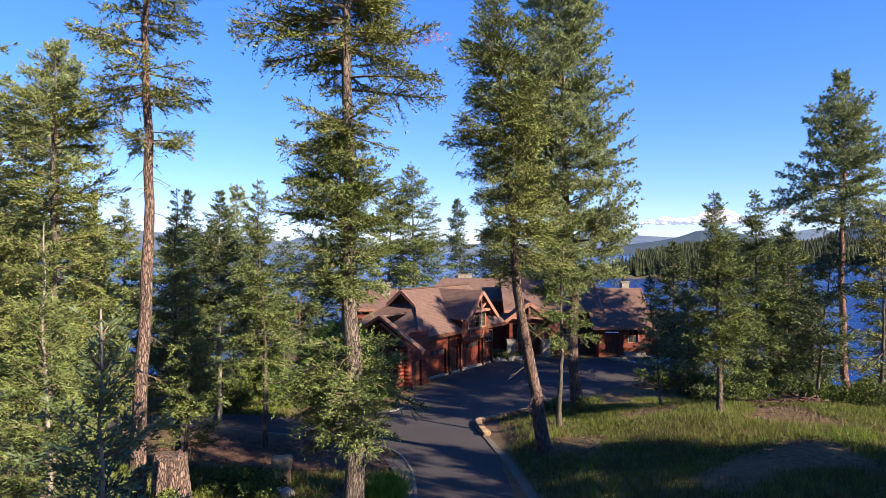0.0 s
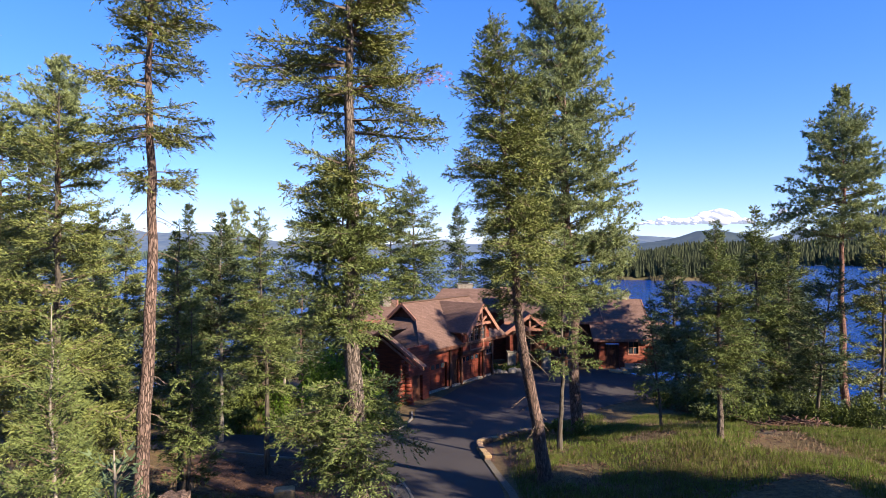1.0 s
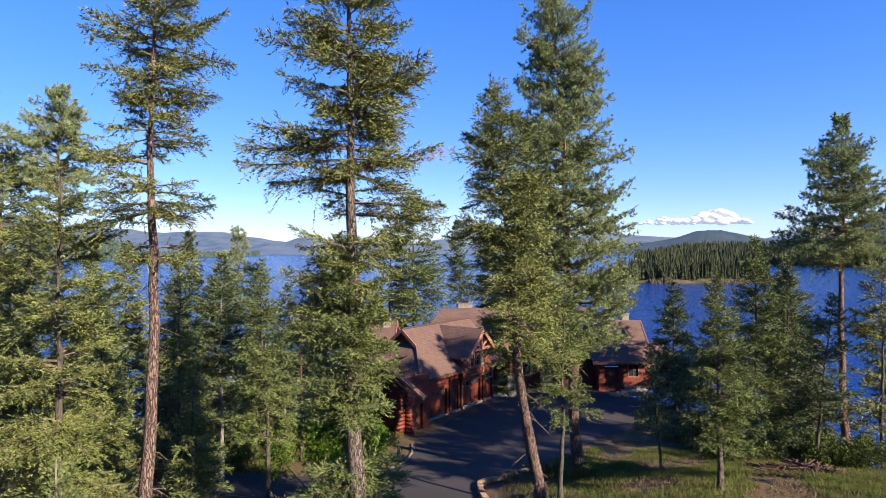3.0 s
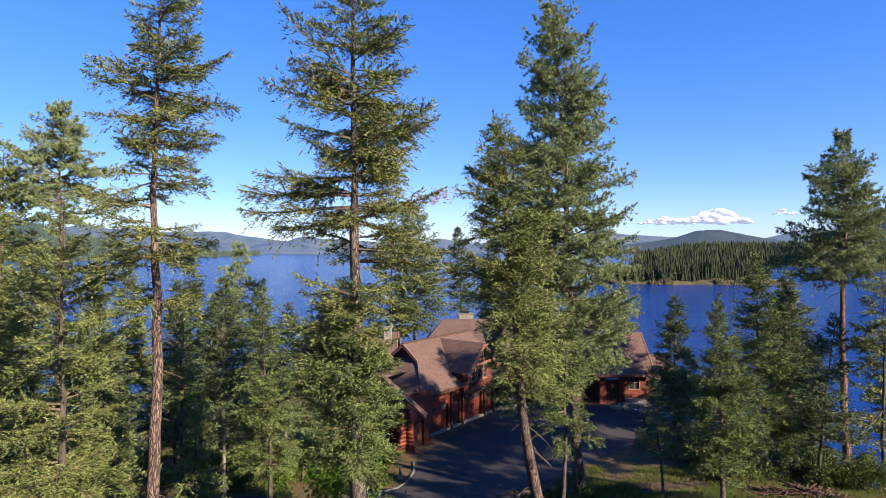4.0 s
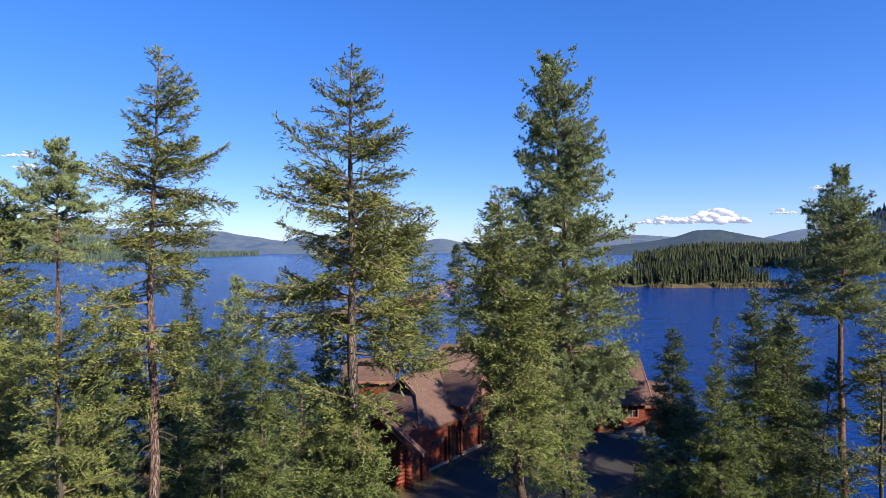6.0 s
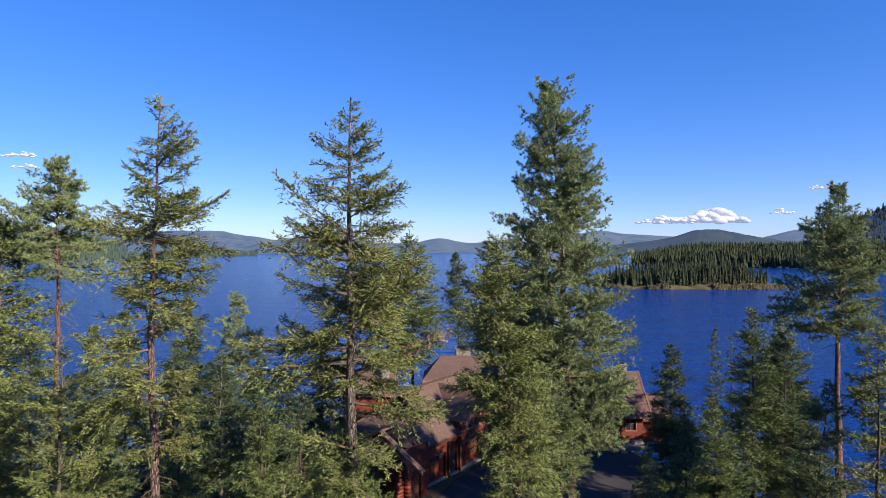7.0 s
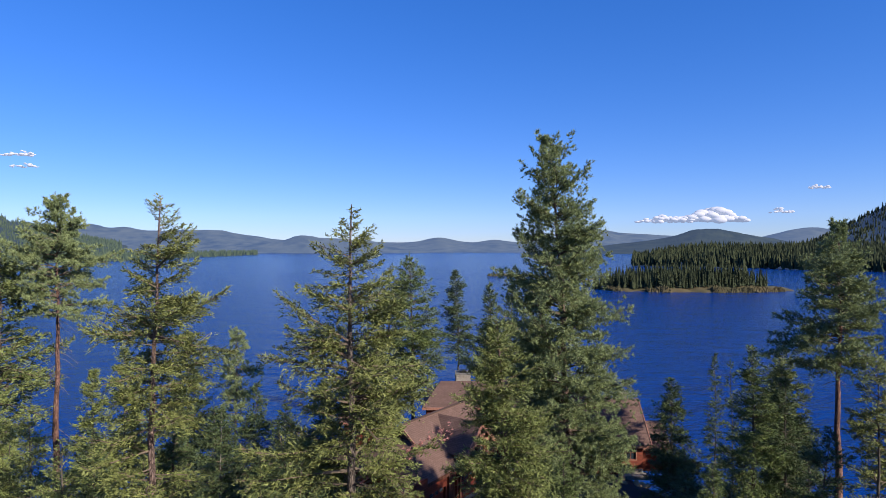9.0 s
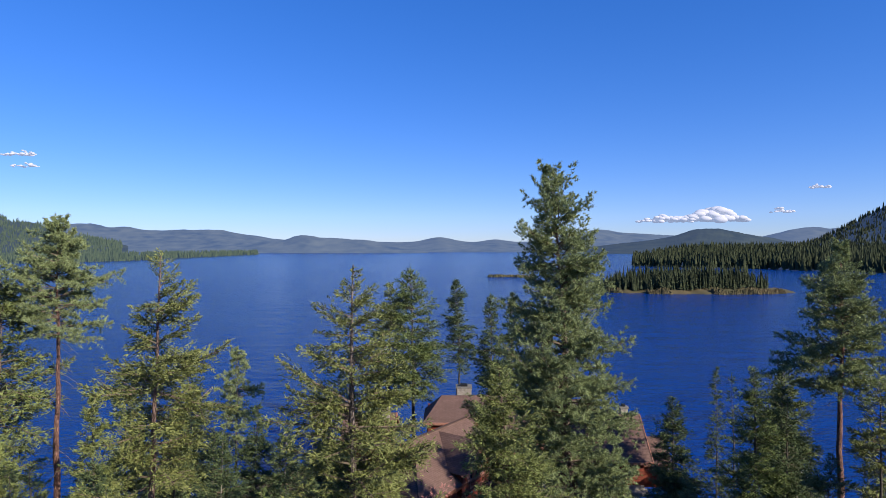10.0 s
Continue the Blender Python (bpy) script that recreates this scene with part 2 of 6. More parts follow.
def box(bm, x0, x1, y0, y1, z0, z1, m=None):
    vs = [bm.verts.new((x, y, z)) for z in (z0, z1) for y in (y0, y1) for x in (x0, x1)]
    for f in ((0, 2, 3, 1), (4, 5, 7, 6), (0, 1, 5, 4), (2, 6, 7, 3), (0, 4, 6, 2), (1, 3, 7, 5)):
        bm.faces.new([vs[i] for i in f])
    if m is not None:
        bmesh.ops.transform(bm, matrix=m, verts=vs)
    return vs


def beam(bm, p, q, w, h):
    """A rectangular beam from p to q, w wide and h high."""
    p, q = Vector(p), Vector(q)
    d = (q - p)
    length = d.length
    d.normalize()
    side = d.cross(Vector((0, 0, 1)))
    if side.length < 1e-4:
        side = Vector((1, 0, 0))
    side.normalize()
    up = side.cross(d)
    m = Matrix((( *d, 0), (*side, 0), (*up, 0), (0, 0, 0, 1))).transposed()
    m.translation = p
    box(bm, 0, length, -w / 2, w / 2, -h / 2, h / 2, m)


def slab(bm, pts, thick):
    """A slab under the polygon pts (counter-clockwise from above), thick metres deep, with UVs in metres along its slope."""
    uvl = bm.loops.layers.uv.verify()
    pts = [Vector(p) for p in pts]
    n = (pts[1] - pts[0]).cross(pts[2] - pts[0]).normalized()
    if n.z < 0:
        pts.reverse()
        n = -n
    along = n.cross(Vector((0, 0, 1)))
    along = along.normalized() if along.length > 1e-4 else Vector((1, 0, 0))
    upslope = n.cross(along)
    top = [bm.verts.new(p) for p in pts]
    low = [bm.verts.new(p - n * thick) for p in pts]
    faces = [bm.faces.new(top), bm.faces.new(low[::-1])]
    k = len(pts)
    faces += [bm.faces.new((top[i], low[i], low[(i + 1) % k], top[(i + 1) % k])) for i in range(k)]
    for f in faces:
        for lp in f.loops:
            lp[uvl].uv = (lp.vert.co.dot(along), lp.vert.co.dot(upslope))


def prism(bm, pts, depth):
    """A polygon pushed by the vector depth."""
    a = [bm.verts.new(Vector(p)) for p in pts]
    b = [bm.verts.new(Vector(p) + Vector(depth)) for p in pts]
    k = len(pts)
    bm.faces.new(a)
    bm.faces.new(b[::-1])
    for i in range(k):
        bm.faces.new((a[i], b[i], b[(i + 1) % k], a[(i + 1) % k]))
    bmesh.ops.recalc_face_normals(bm, faces=bm.faces)


# ---- ground ----
def curve(points, v):
    xs, ys = points[::2], points[1::2]
    for i in range(len(xs) - 1):
        if v <= xs[i + 1]:
            return ys[i] + (ys[i + 1] - ys[i]) * smooth(xs[i], xs[i + 1], v) if v > xs[i] else ys[i]
    return ys[-1]


PROFILE = np.array([(-200, 2.5), (-30, 1.6), (0, 1.0), (8, 0.75), (15, 0.1), (22, -0.75), (28, -1.2), (36, -1.95), (44, -2.5), (64, -2.7), (400, -3)])
WATER_Z = -12.0


def height(x, y):
    """Height of the ground; x and y may be arrays."""
    x, y = np.asarray(x, float), np.asarray(y, float)

    def st(a, b, v):
        t = np.clip((v - a) / (b - a), 0, 1)
        return t * t * (3 - 2 * t)

    h = np.interp(y, PROFILE[:, 0], PROFILE[:, 1])
    mound = 0.85 * st(2.3, 4.6, x) + 0.9 * st(4.5, 12, x) - 0.5 * st(14, 24, x)
    h = h + mound * np.exp(-(np.clip(y - 24, 0, None) / 8.0) ** 2) * (1 - 0.3 * st(14, 2, y))
    h = h + 0.55 * st(-4, -12, x) * st(28, 16, y)
    h = h - 0.13 * np.clip(x - 19, 0, 60) * st(25, 40, y) - 0.06 * np.clip(-x - 14, 0, 80) * st(20, 45, y)
    shore = 99 - 36 * st(6, 32, x) - 28 * st(-2, -42, x)
    d = y - shore
    fall = st(-32, 4, d)
    h = h + (-13.4 - h) * fall - 2.5 * st(2, 40, d)
    h = h + 0.1 * np.sin(x * 0.9 + 1.3 * np.sin(y * 0.5)) * np.cos(y * 0.8) * st(2.5, 6, np.abs(x - 0.5))
    return h


def ground_z(x, y):
    return float(height(x, y))


def warped(n, near, far, centre=0.0):
    t = np.linspace(-1, 1, n)
    return centre + near * t + (far - near) * np.sign(t) * np.abs(t) ** 7


gx, gy = warped(180, 75, 4900), warped(200, 85, 4900, 35)
GX, GY = np.meshgrid(gx, gy)
verts = np.stack([GX, GY, height(GX, GY)], -1).reshape(-1, 3)
ids = np.arange(len(verts)).reshape(GX.shape)
quads = np.stack([ids[:-1, :-1], ids[:-1, 1:], ids[1:, 1:], ids[1:, :-1]], -1).reshape(-1, 4)
mesh_arrays("ground", verts, quads, GROUND, shade=True, kind="structure", label="forest floor of grass, needles and soil sloping to a lake", category="ground")

bm = bmesh.new()
w = [bm.verts.new(p) for p in ((-4900, 30, WATER_Z), (4900, 30, WATER_Z), (4900, 4900, WATER_Z), (-4900, 4900, WATER_Z))]
bm.faces.new(w)
part("water", bm, WATER, kind="structure", label="deep blue rippled lake reaching to the far hills", category="lake")


def draped(name, outline, mat, lift, label, category, step=0.6, thick=0.0):
    """A flat sheet inside a plan outline, laid on the ground."""
    bm = bmesh.new()
    f = bm.faces.new([bm.verts.new((x, y, 0)) for x, y in outline])
    xs, ys = [p[0] for p in outline], [p[1] for p in outline]
    for axis, lo, hi in (((1, 0, 0), min(xs), max(xs)), ((0, 1, 0), min(ys), max(ys))):
        k = lo + step
        while k < hi:
            bmesh.ops.bisect_plane(bm, geom=bm.verts[:] + bm.edges[:] + bm.faces[:], plane_co=Vector(axis) * k, plane_no=axis)
            k += step
    for v in bm.verts:
        v.co.z = ground_z(v.co.x, v.co.y) + lift
    if thick:
        r = bmesh.ops.extrude_face_region(bm, geom=bm.faces[:])
        for v in r["geom"]:
            if isinstance(v, bmesh.types.BMVert):
                v.co.z -= thick
        bmesh.ops.recalc_face_normals(bm, faces=bm.faces)
    return part(name, bm, mat, label=label, category=category, kind="structure")


def rounded(points, steps=5):
    """A closed outline with its corners cut round."""
    out = []
    k = len(points)
    for i in range(k):
        a, b, c = (Vector(points[(i + j) % k]) for j in (-1, 0, 1))
        p, q = b + (a - b) * 0.4, b + (c - b) * 0.4
        for s in range(steps + 1):
            t = s / steps
            v = p * (1 - t) ** 2 + b * 2 * t * (1 - t) + q * t * t
            out.append((v.x, v.y))
    return out


# ---- driveway and beds ----
drive = [(-1.6, -60), (-0.9, 5), (-0.78, 18.8), (-1.05, 21.8), (-1.6, 24.1), (-2.3, 25.4), (-3.6, 26.4), (-7.2, 28.2), (-11, 29.2), (-18, 30), (-18, 33.2), (-9, 32.6),
         (-4.6, 32.6), (-2.7, 34.2), (-1.8, 37.5), (-1.9, 40.5), (1.0, 47.6), (4.0, 53.0), (6.0, 55.2), (16.5, 56.2), (24, 55), (21, 48), (15.2, 44.9), (10.7, 40.9), (7.3, 36.2),
         (5.4, 34.2), (2.9, 32.6), (1.75, 31.3), (1.7, 28), (2.35, 22.9), (2.55, 18.7), (2.5, 5), (1.8, -60)]
draped("road", drive, ASPHALT, 0.03, "dark asphalt driveway widening into a forecourt before the house", "driveway")
draped("trim_mulch_bed", rounded([(-2.7, 25.1), (-3.9, 26.1), (-7.4, 27.8), (-12, 28.8), (-12.5, 25.4), (-8, 22.6), (-3.2, 21.8), (-1.7, 22.6)]), MULCH, 0.05, "reddish bark mulch bed at the driveway fork", "mulch")
draped("trim_mulch_bed", rounded([(1.95, 31.2), (1.9, 28), (2.9, 25.6), (5.2, 26.6), (6.6, 31), (5.6, 33.9), (3, 32.4)]), MULCH, 0.025, "brown needle-strewn bed round the leaning tree", "mulch")
draped("trim_gravel_edge", [(2.6, 5), (2.62, 18.7), (2.42, 22.9), (1.78, 27.9), (2.05, 27.9), (2.7, 23), (2.9, 18.7), (2.9, 5)], GRAVEL, 0.06, "pale gravel gutter along the driveway", "gravel")
draped("trim_gravel_edge", [(-0.95, 5), (-0.84, 18.8), (-1.12, 21.8), (-1.68, 24.1), (-2.3, 23.7), (-1.75, 21.6), (-1.4, 18.8), (-1.45, 5)], GRAVEL, 0.06, "pale gravel gutter along the driveway", "gravel")


def kerb(points):
    bm = bmesh.new()
    for (x0, y0), (x1, y1) in zip(points, points[1:]):
        beam(bm, (x0, y0, ground_z(x0, y0) + 0.02), (x1, y1, ground_z(x1, y1) + 0.02), 0.1, 0.13)
    part("kerb", bm, CONCRETE, kind="structure", label="weathered concrete kerb along the driveway bend", category="kerb")


kerb([(-0.84, 10), (-0.84, 18.8), (-1.1, 21.8), (-1.4, 23.2), (-1.7, 24.2), (-2.1, 25), (-2.6, 25.6), (-3.6, 26.3), (-5.4, 27.3), (-7.2, 28.1), (-11, 29.1)])
kerb([(-4.4, 32.7), (-2.8, 34.2), (-2.3, 35.4), (-2.0, 37.5), (-2.1, 39.6)])


# ---- plants ----
def tube_arrays(points, radii, sides, rng, rough=0.0):
    """Vertices and quads of a tapered tube."""
    pts = np.asarray(points, float)
    n = len(pts)
    tang = np.gradient(pts, axis=0)
    tang /= np.linalg.norm(tang, axis=1, keepdims=True) + 1e-9
    ref = np.where(np.abs(tang[:, 2:3]) > 0.9, [[1.0, 0, 0]], [[0, 0, 1.0]])
    a = np.cross(tang, ref)
    a /= np.linalg.norm(a, axis=1, keepdims=True)
    b = np.cross(tang, a)
    ang = np.linspace(0, 2 * np.pi, sides, endpoint=False)
    rad = np.asarray(radii)[:, None] * (1 + rough * rng.normal(size=(n, sides)))
    v = pts[:, None] + rad[..., None] * (np.cos(ang)[None, :, None] * a[:, None] + np.sin(ang)[None, :, None] * b[:, None])
    i = np.arange(n * sides).reshape(n, sides)
    j = np.roll(i, -1, axis=1)
    f = np.stack([i[:-1], j[:-1], j[1:], i[1:]], -1).reshape(-1, 4)
    return v.reshape(-1, 3), f


class Heap:
    """Collects pieces of one mesh."""

    def __init__(self):
        self.v, self.f, self.n = [], [], 0

    def add(self, v, f):
        self.v.append(v)
        self.f.append(np.asarray(f) + self.n)
        self.n += len(v)

    def arrays(self):
        return np.concatenate(self.v), np.concatenate(self.f)


def blades(pos, axis, length, width, count, rng, spread=0.55, lift=0.12):
    """Needle blades: count narrow triangles fanning out from each pos along its axis."""
    n = len(pos)
    d = axis[:, None] + spread * rng.normal(size=(n, count, 3))
    d[..., 2] += lift
    d /= np.linalg.norm(d, axis=-1, keepdims=True)
    side = np.cross(d, rng.normal(size=(n, count, 3)))
    side /= np.linalg.norm(side, axis=-1, keepdims=True) + 1e-9
    ln = length * rng.uniform(0.6, 1.25, (n, count, 1))
    root = pos[:, None] + d * ln * -0.15
    v = np.stack([root - side * width / 2, root + side * width / 2, root + d * ln], 2).reshape(-1, 3)
    return v, np.arange(n * count * 3).reshape(-1, 3)


def sprigs(pos, axis, length, width, rng, flat=0.75):
    """Needled twigs: one slim leaf shape at each pos along its axis, lying more or less flat."""
    n = len(pos)
    d = axis / (np.linalg.norm(axis, axis=1, keepdims=True) + 1e-9)
    up = np.array([0, 0, 1.0]) + flat * rng.normal(size=(n, 3))
    side = np.cross(d, up)
    side /= np.linalg.norm(side, axis=1, keepdims=True) + 1e-9
    ln = length * rng.uniform(0.65, 1.3, (n, 1))
    wd = width * rng.uniform(0.7, 1.2, (n, 1)) / 2
    v = np.stack([pos - side * wd, pos + d * ln, pos + side * wd], 1).reshape(-1, 3)
    return v, np.arange(n * 3).reshape(-1, 3)


def profile_fir(t):
    return (1 - t) ** 0.75 * (0.75 + 0.25 * min(1, t * 6))


def profile_pine(t):
    return max(0.12, (1 - t ** 1.8) ** 0.9 * (0.6 + 0.4 * min(1, t * 4)))


def profile_column(t):
    return max(0.08, (1 - t ** 2.6) * (0.7 + 0.3 * min(1, t * 5)))


def conifer(name, label, base, top, crown, reach, needles, bark, seed, dbh=0.5, shape=profile_fir, whorl=0.36, per=5, slope=0.1, droop=0.25, tuft=0.17,
            inner=0.22, gaps=0.12, bare=0, category="conifer", group="", extra=(), lopside=0.0, lean_az=0.0, bend=0.0, thin=1.0, outline=(), tufted=None, clear=0.0):
    """A conifer: base (x, y), top (x, y, z), crown: height above sea at which it starts; reach: longest branch. extra: (z, azimuth, length) of single big boughs.
    outline: (height, branch length) pairs in place of shape; tufted: needles in round tufts, as on pines; clear: share of boughs missing on the shaded road side."""
    rng = np.random.default_rng(seed)
    if tufted is None:
        tufted = needles is NEEDLE_PINE
    reach *= 1.12
    tuft *= 1.0 if tufted else 0.75
    z0 = ground_z(*base) - 0.08
    p0, p1 = np.array([*base, z0]), np.array(top, float)
    tall = p1[2] - z0
    tree = thing(name, label, category, Matrix.Translation(p0), group=group)
    ts = np.linspace(0, 1, 22)
    wob = np.cumsum(rng.normal(size=(22, 2)) * 0.0022 * tall, axis=0)
    wob -= ts[:, None] * wob[-1]

    def axis(t):
        q = (p1 - p0) * np.asarray(t)[..., None]
        q[..., 0] += np.interp(t, ts, wob[:, 0]) + bend * np.sin(np.pi * np.asarray(t))
        q[..., 1] += np.interp(t, ts, wob[:, 1])
        return q

    r0 = dbh / 2
    radii = r0 * (1 - 0.97 * ts) * (1 + 0.4 * np.exp(-ts * tall / 0.4)) + 0.006
    tt = np.concatenate([[0, 0.008, 0.02, 0.04], ts[2:]])
    rr = np.interp(tt, ts, radii)
    rr[:3] = r0 * np.array([1.5, 1.25, 1.12])
    v, f = tube_arrays(axis(tt), rr, 12, rng, 0.045)
    mesh_arrays("trunk", v, f, bark, tree, shade=True)
    wood, leafs_p, leafs_a = Heap(), [], []

    def bough(t, az, length, lift, foliage=True, inner=inner):
        sag = droop if foliage else droop + 0.35
        st = axis(np.array(t))
        d = np.array([math.cos(az), math.sin(az), lift])
        perp = np.array([-d[1], d[0], 0])
        s = np.linspace(0, 1, 6)
        kink = rng.normal() * 0.07 * length

        def at(s):
            s = np.asarray(s)
            p = st + length * s[..., None] * d
            p[..., 2] += -sag * length * s ** 2 + 0.16 * length * s ** 4
            return p + perp * (kink * np.sin(s * 3))[..., None]

        br = max(0.008, min(0.045, 0.016 * length + 0.004)) * (1.2 if length > 2.5 else 1)
        v, f = tube_arrays(at(s[::2] if length < 2 else s), br * (1 - 0.85 * (s[::2] if length < 2 else s)), 3, rng)
        wood.add(v, f)
        if not foliage:
            for _ in range(3):
                s1 = rng.uniform(0.3, 0.9)
                q0 = at(np.array(s1))
                q1 = q0 + np.array([rng.normal() * 0.3, rng.normal() * 0.3, rng.uniform(-0.35, 0.1)]) * length * 0.5
                v, f = tube_arrays(np.stack([q0, (q0 + q1) / 2 + rng.normal(size=3) * 0.02, q1]), [br * 0.5, br * 0.35, br * 0.1], 3, rng)
                wood.add(v, f)
            return
        # side twigs in two rows, each with its own needled sprigs; some are missing, so that the spray has gaps
        step = tuft * (0.95 if tufted else 0.6)
        n = max(3, int((1 - inner) * length / step))
        s1 = np.repeat(np.clip(inner + (1 - inner) * (np.arange(n) + rng.uniform(0, 1, n)) / n, 0, 0.99), 2)
        sign = np.tile([-1.0, 1.0], n)
        keep = rng.uniform(size=2 * n) > 0.14
        s1, sign = s1[keep], sign[keep]
        n = len(s1)
        if not n:
            return
        long2 = (0.5 * length * (1 - s1) ** 0.7 * np.clip((s1 - inner) * 3 + 0.5, 0, 1) + 0.5 * tuft) * rng.uniform(0.5, 1.2, n)
        root = at(s1)
        ang = rng.normal(0.85, 0.16, n)
        dir2 = d * np.cos(ang)[:, None] + perp * (sign * np.sin(ang))[:, None]
        dir2[:, 2] += rng.normal(-0.08, 0.36, n)
        if tufted:
            m = np.maximum(1, np.round(long2 / (tuft * 0.5))).astype(int)
        else:
            m = np.maximum(2, np.ceil(long2 / (tuft * 0.35))).astype(int)
        idx = np.repeat(np.arange(n), m)
        u = (np.arange(len(idx)) - np.repeat(np.cumsum(m) - m, m) + 0.6) / m[idx]
        p = root[idx] + dir2[idx] * (long2[idx] * u)[:, None]
        p[:, 2] -= 0.22 * long2[idx] * u ** 2
        turn = np.where(np.arange(len(idx)) % 2, 1.0, -1.0)
        out = np.stack([-dir2[idx][:, 1], dir2[idx][:, 0], np.zeros(len(idx))], -1)
        ax = dir2[idx] * 0.75 + out * (turn * rng.uniform(0.2, 0.75, len(idx)))[:, None]
        ax[:, 2] += rng.normal(0.04, 0.36, len(idx))
        p = p + rng.normal(size=p.shape) * tuft * np.array([0.12, 0.12, 0.26])
        if tufted:
            p = p + rng.normal(size=p.shape) * tuft * 0.2
            ax[:, 2] += 0.45
        leafs_p.append(p)
        leafs_a.append(ax)
        tip = at(np.linspace(0.9, 1.0, 3))
        leafs_p.append(tip)
        leafs_a.append(np.tile(d + np.array([0, 0, -droop]), (3, 1)) + rng.normal(size=(3, 3)) * 0.15)
        if length > 0.8 and tuft < 0.3:
            for j in np.flatnonzero(rng.uniform(size=n) < 0.15):
                q1 = root[j] + dir2[j] * long2[j] * 0.8
                v, f = tube_arrays(np.stack([root[j], q1]), [br * 0.45, br * 0.12], 3, rng)
                wood.add(v, f)

    tc = (crown - z0) / tall
    knots = np.array(outline) if outline else None
    z = crown
    while z < top[2] - 0.12:
        t = (z - z0) / tall
        k = (z - crown) / (top[2] - crown)
        ring = rng.uniform(0.72, 1.12)
        if rng.uniform() > gaps * (1.5 - k):
            for _ in range(max(3, int(round(per * 1.1 * rng.uniform(0.7, 1.2) * (0.75 + 0.25 * (1 - k)))))):
                az = rng.uniform(0, 2 * np.pi)
                if clear and math.sin(az) < -0.55 and rng.uniform() < clear:
                    continue
                long1 = np.interp(z, knots[:, 0], knots[:, 1]) if outline else reach * shape(k)
                ln = long1 * ring * rng.uniform(0.5, 1.12) * (1 + lopside * math.cos(az - lean_az))
                tj = min(0.995, max(tc, t + rng.uniform(-0.5, 0.5) * whorl / tall))
                bough(tj, az, max(0.16 if not tufted else 0.4, ln), slope + 0.65 * k ** 2 + rng.normal() * 0.2, inner=inner * (1 - 0.7 * k))
        z += whorl * 0.88 * rng.uniform(0.7, 1.3) * (1.15 - 0.45 * k)
    for ze, az, ln in extra:
        bough((ze - z0) / tall, az, ln, slope + rng.normal() * 0.03)
    for _ in range(bare):
        t = rng.uniform(0.22, 1) * tc
        bough(t, rng.uniform(0, 2 * np.pi), rng.uniform(0.15, 0.38) * reach, rng.uniform(-0.45, 0.05), False)
    n = 10
    leafs_p.append(axis(np.linspace(1 - 0.5 / tall, 1, n)))
    leafs_a.append(np.array([0, 0, 1.0]) + rng.normal(size=(n, 3)) * 0.45)
    v, f = wood.arrays()
    mesh_arrays("branchwork", v, f, TWIG, tree, kind="stuff")
    p, ax = np.concatenate(leafs_p), np.concatenate(leafs_a)
    if tufted:
        v, f = blades(p, ax / np.linalg.norm(ax, axis=1, keepdims=True), tuft * 1.0, tuft * 0.15, 15, rng, 0.75)
    else:
        v, f = sprigs(p, ax, tuft * 1.1, tuft * 0.42 * thin, rng)
    mesh_arrays("crown", v, f, needles, tree)
    return tree


def shrub(name, label, base, size, tall, mat, seed, leaf_size=0.1, n=1500, lumps=7, category="shrub", stems=5, group=""):
    """A leafy bush: stems and a lumpy cloud of leaves."""
    rng = np.random.default_rng(seed)
    z0 = ground_z(*base) - 0.05
    ob = thing(name, label, category, Matrix.Translation((*base, z0)), group=group)
    wood = Heap()
    cs = rng.normal(size=(lumps, 3)) * [size * 0.4, size * 0.4, tall * 0.17] + [0, 0, tall * 0.58]
    for c in list(cs)[:max(stems, 1)]:
        r = rng.normal(size=3) * 0.08
        v, f = tube_arrays(np.array([[r[0], r[1], 0], c * 0.5 + r, c]), [0.015 + 0.006 * tall, 0.012 + 0.003 * tall, 0.006], 5, rng)
        wood.add(v, f)
    v, f = wood.arrays()
    mesh_arrays("stems", v, f, TWIG, ob)
    n = int(n * 0.8)
    which = rng.integers(0, lumps, n)
    d = rng.normal(size=(n, 3))
    d /= np.linalg.norm(d, axis=1, keepdims=True)
    p = cs[which] + d * (rng.uniform(size=(n, 1)) ** 0.4) * np.array([size * 0.42, size * 0.42, tall * 0.3]) * rng.uniform(0.7, 1.2, (lumps, 1))[which]
    p[:, 2] = np.maximum(p[:, 2], 0.03)
    v, f = blades(p, d, leaf_size * 1.3, leaf_size * 0.9, 3, rng, 1.1, 0.1)
    mesh_arrays("leaves", v, f, mat, ob)
    return ob


PI = math.pi
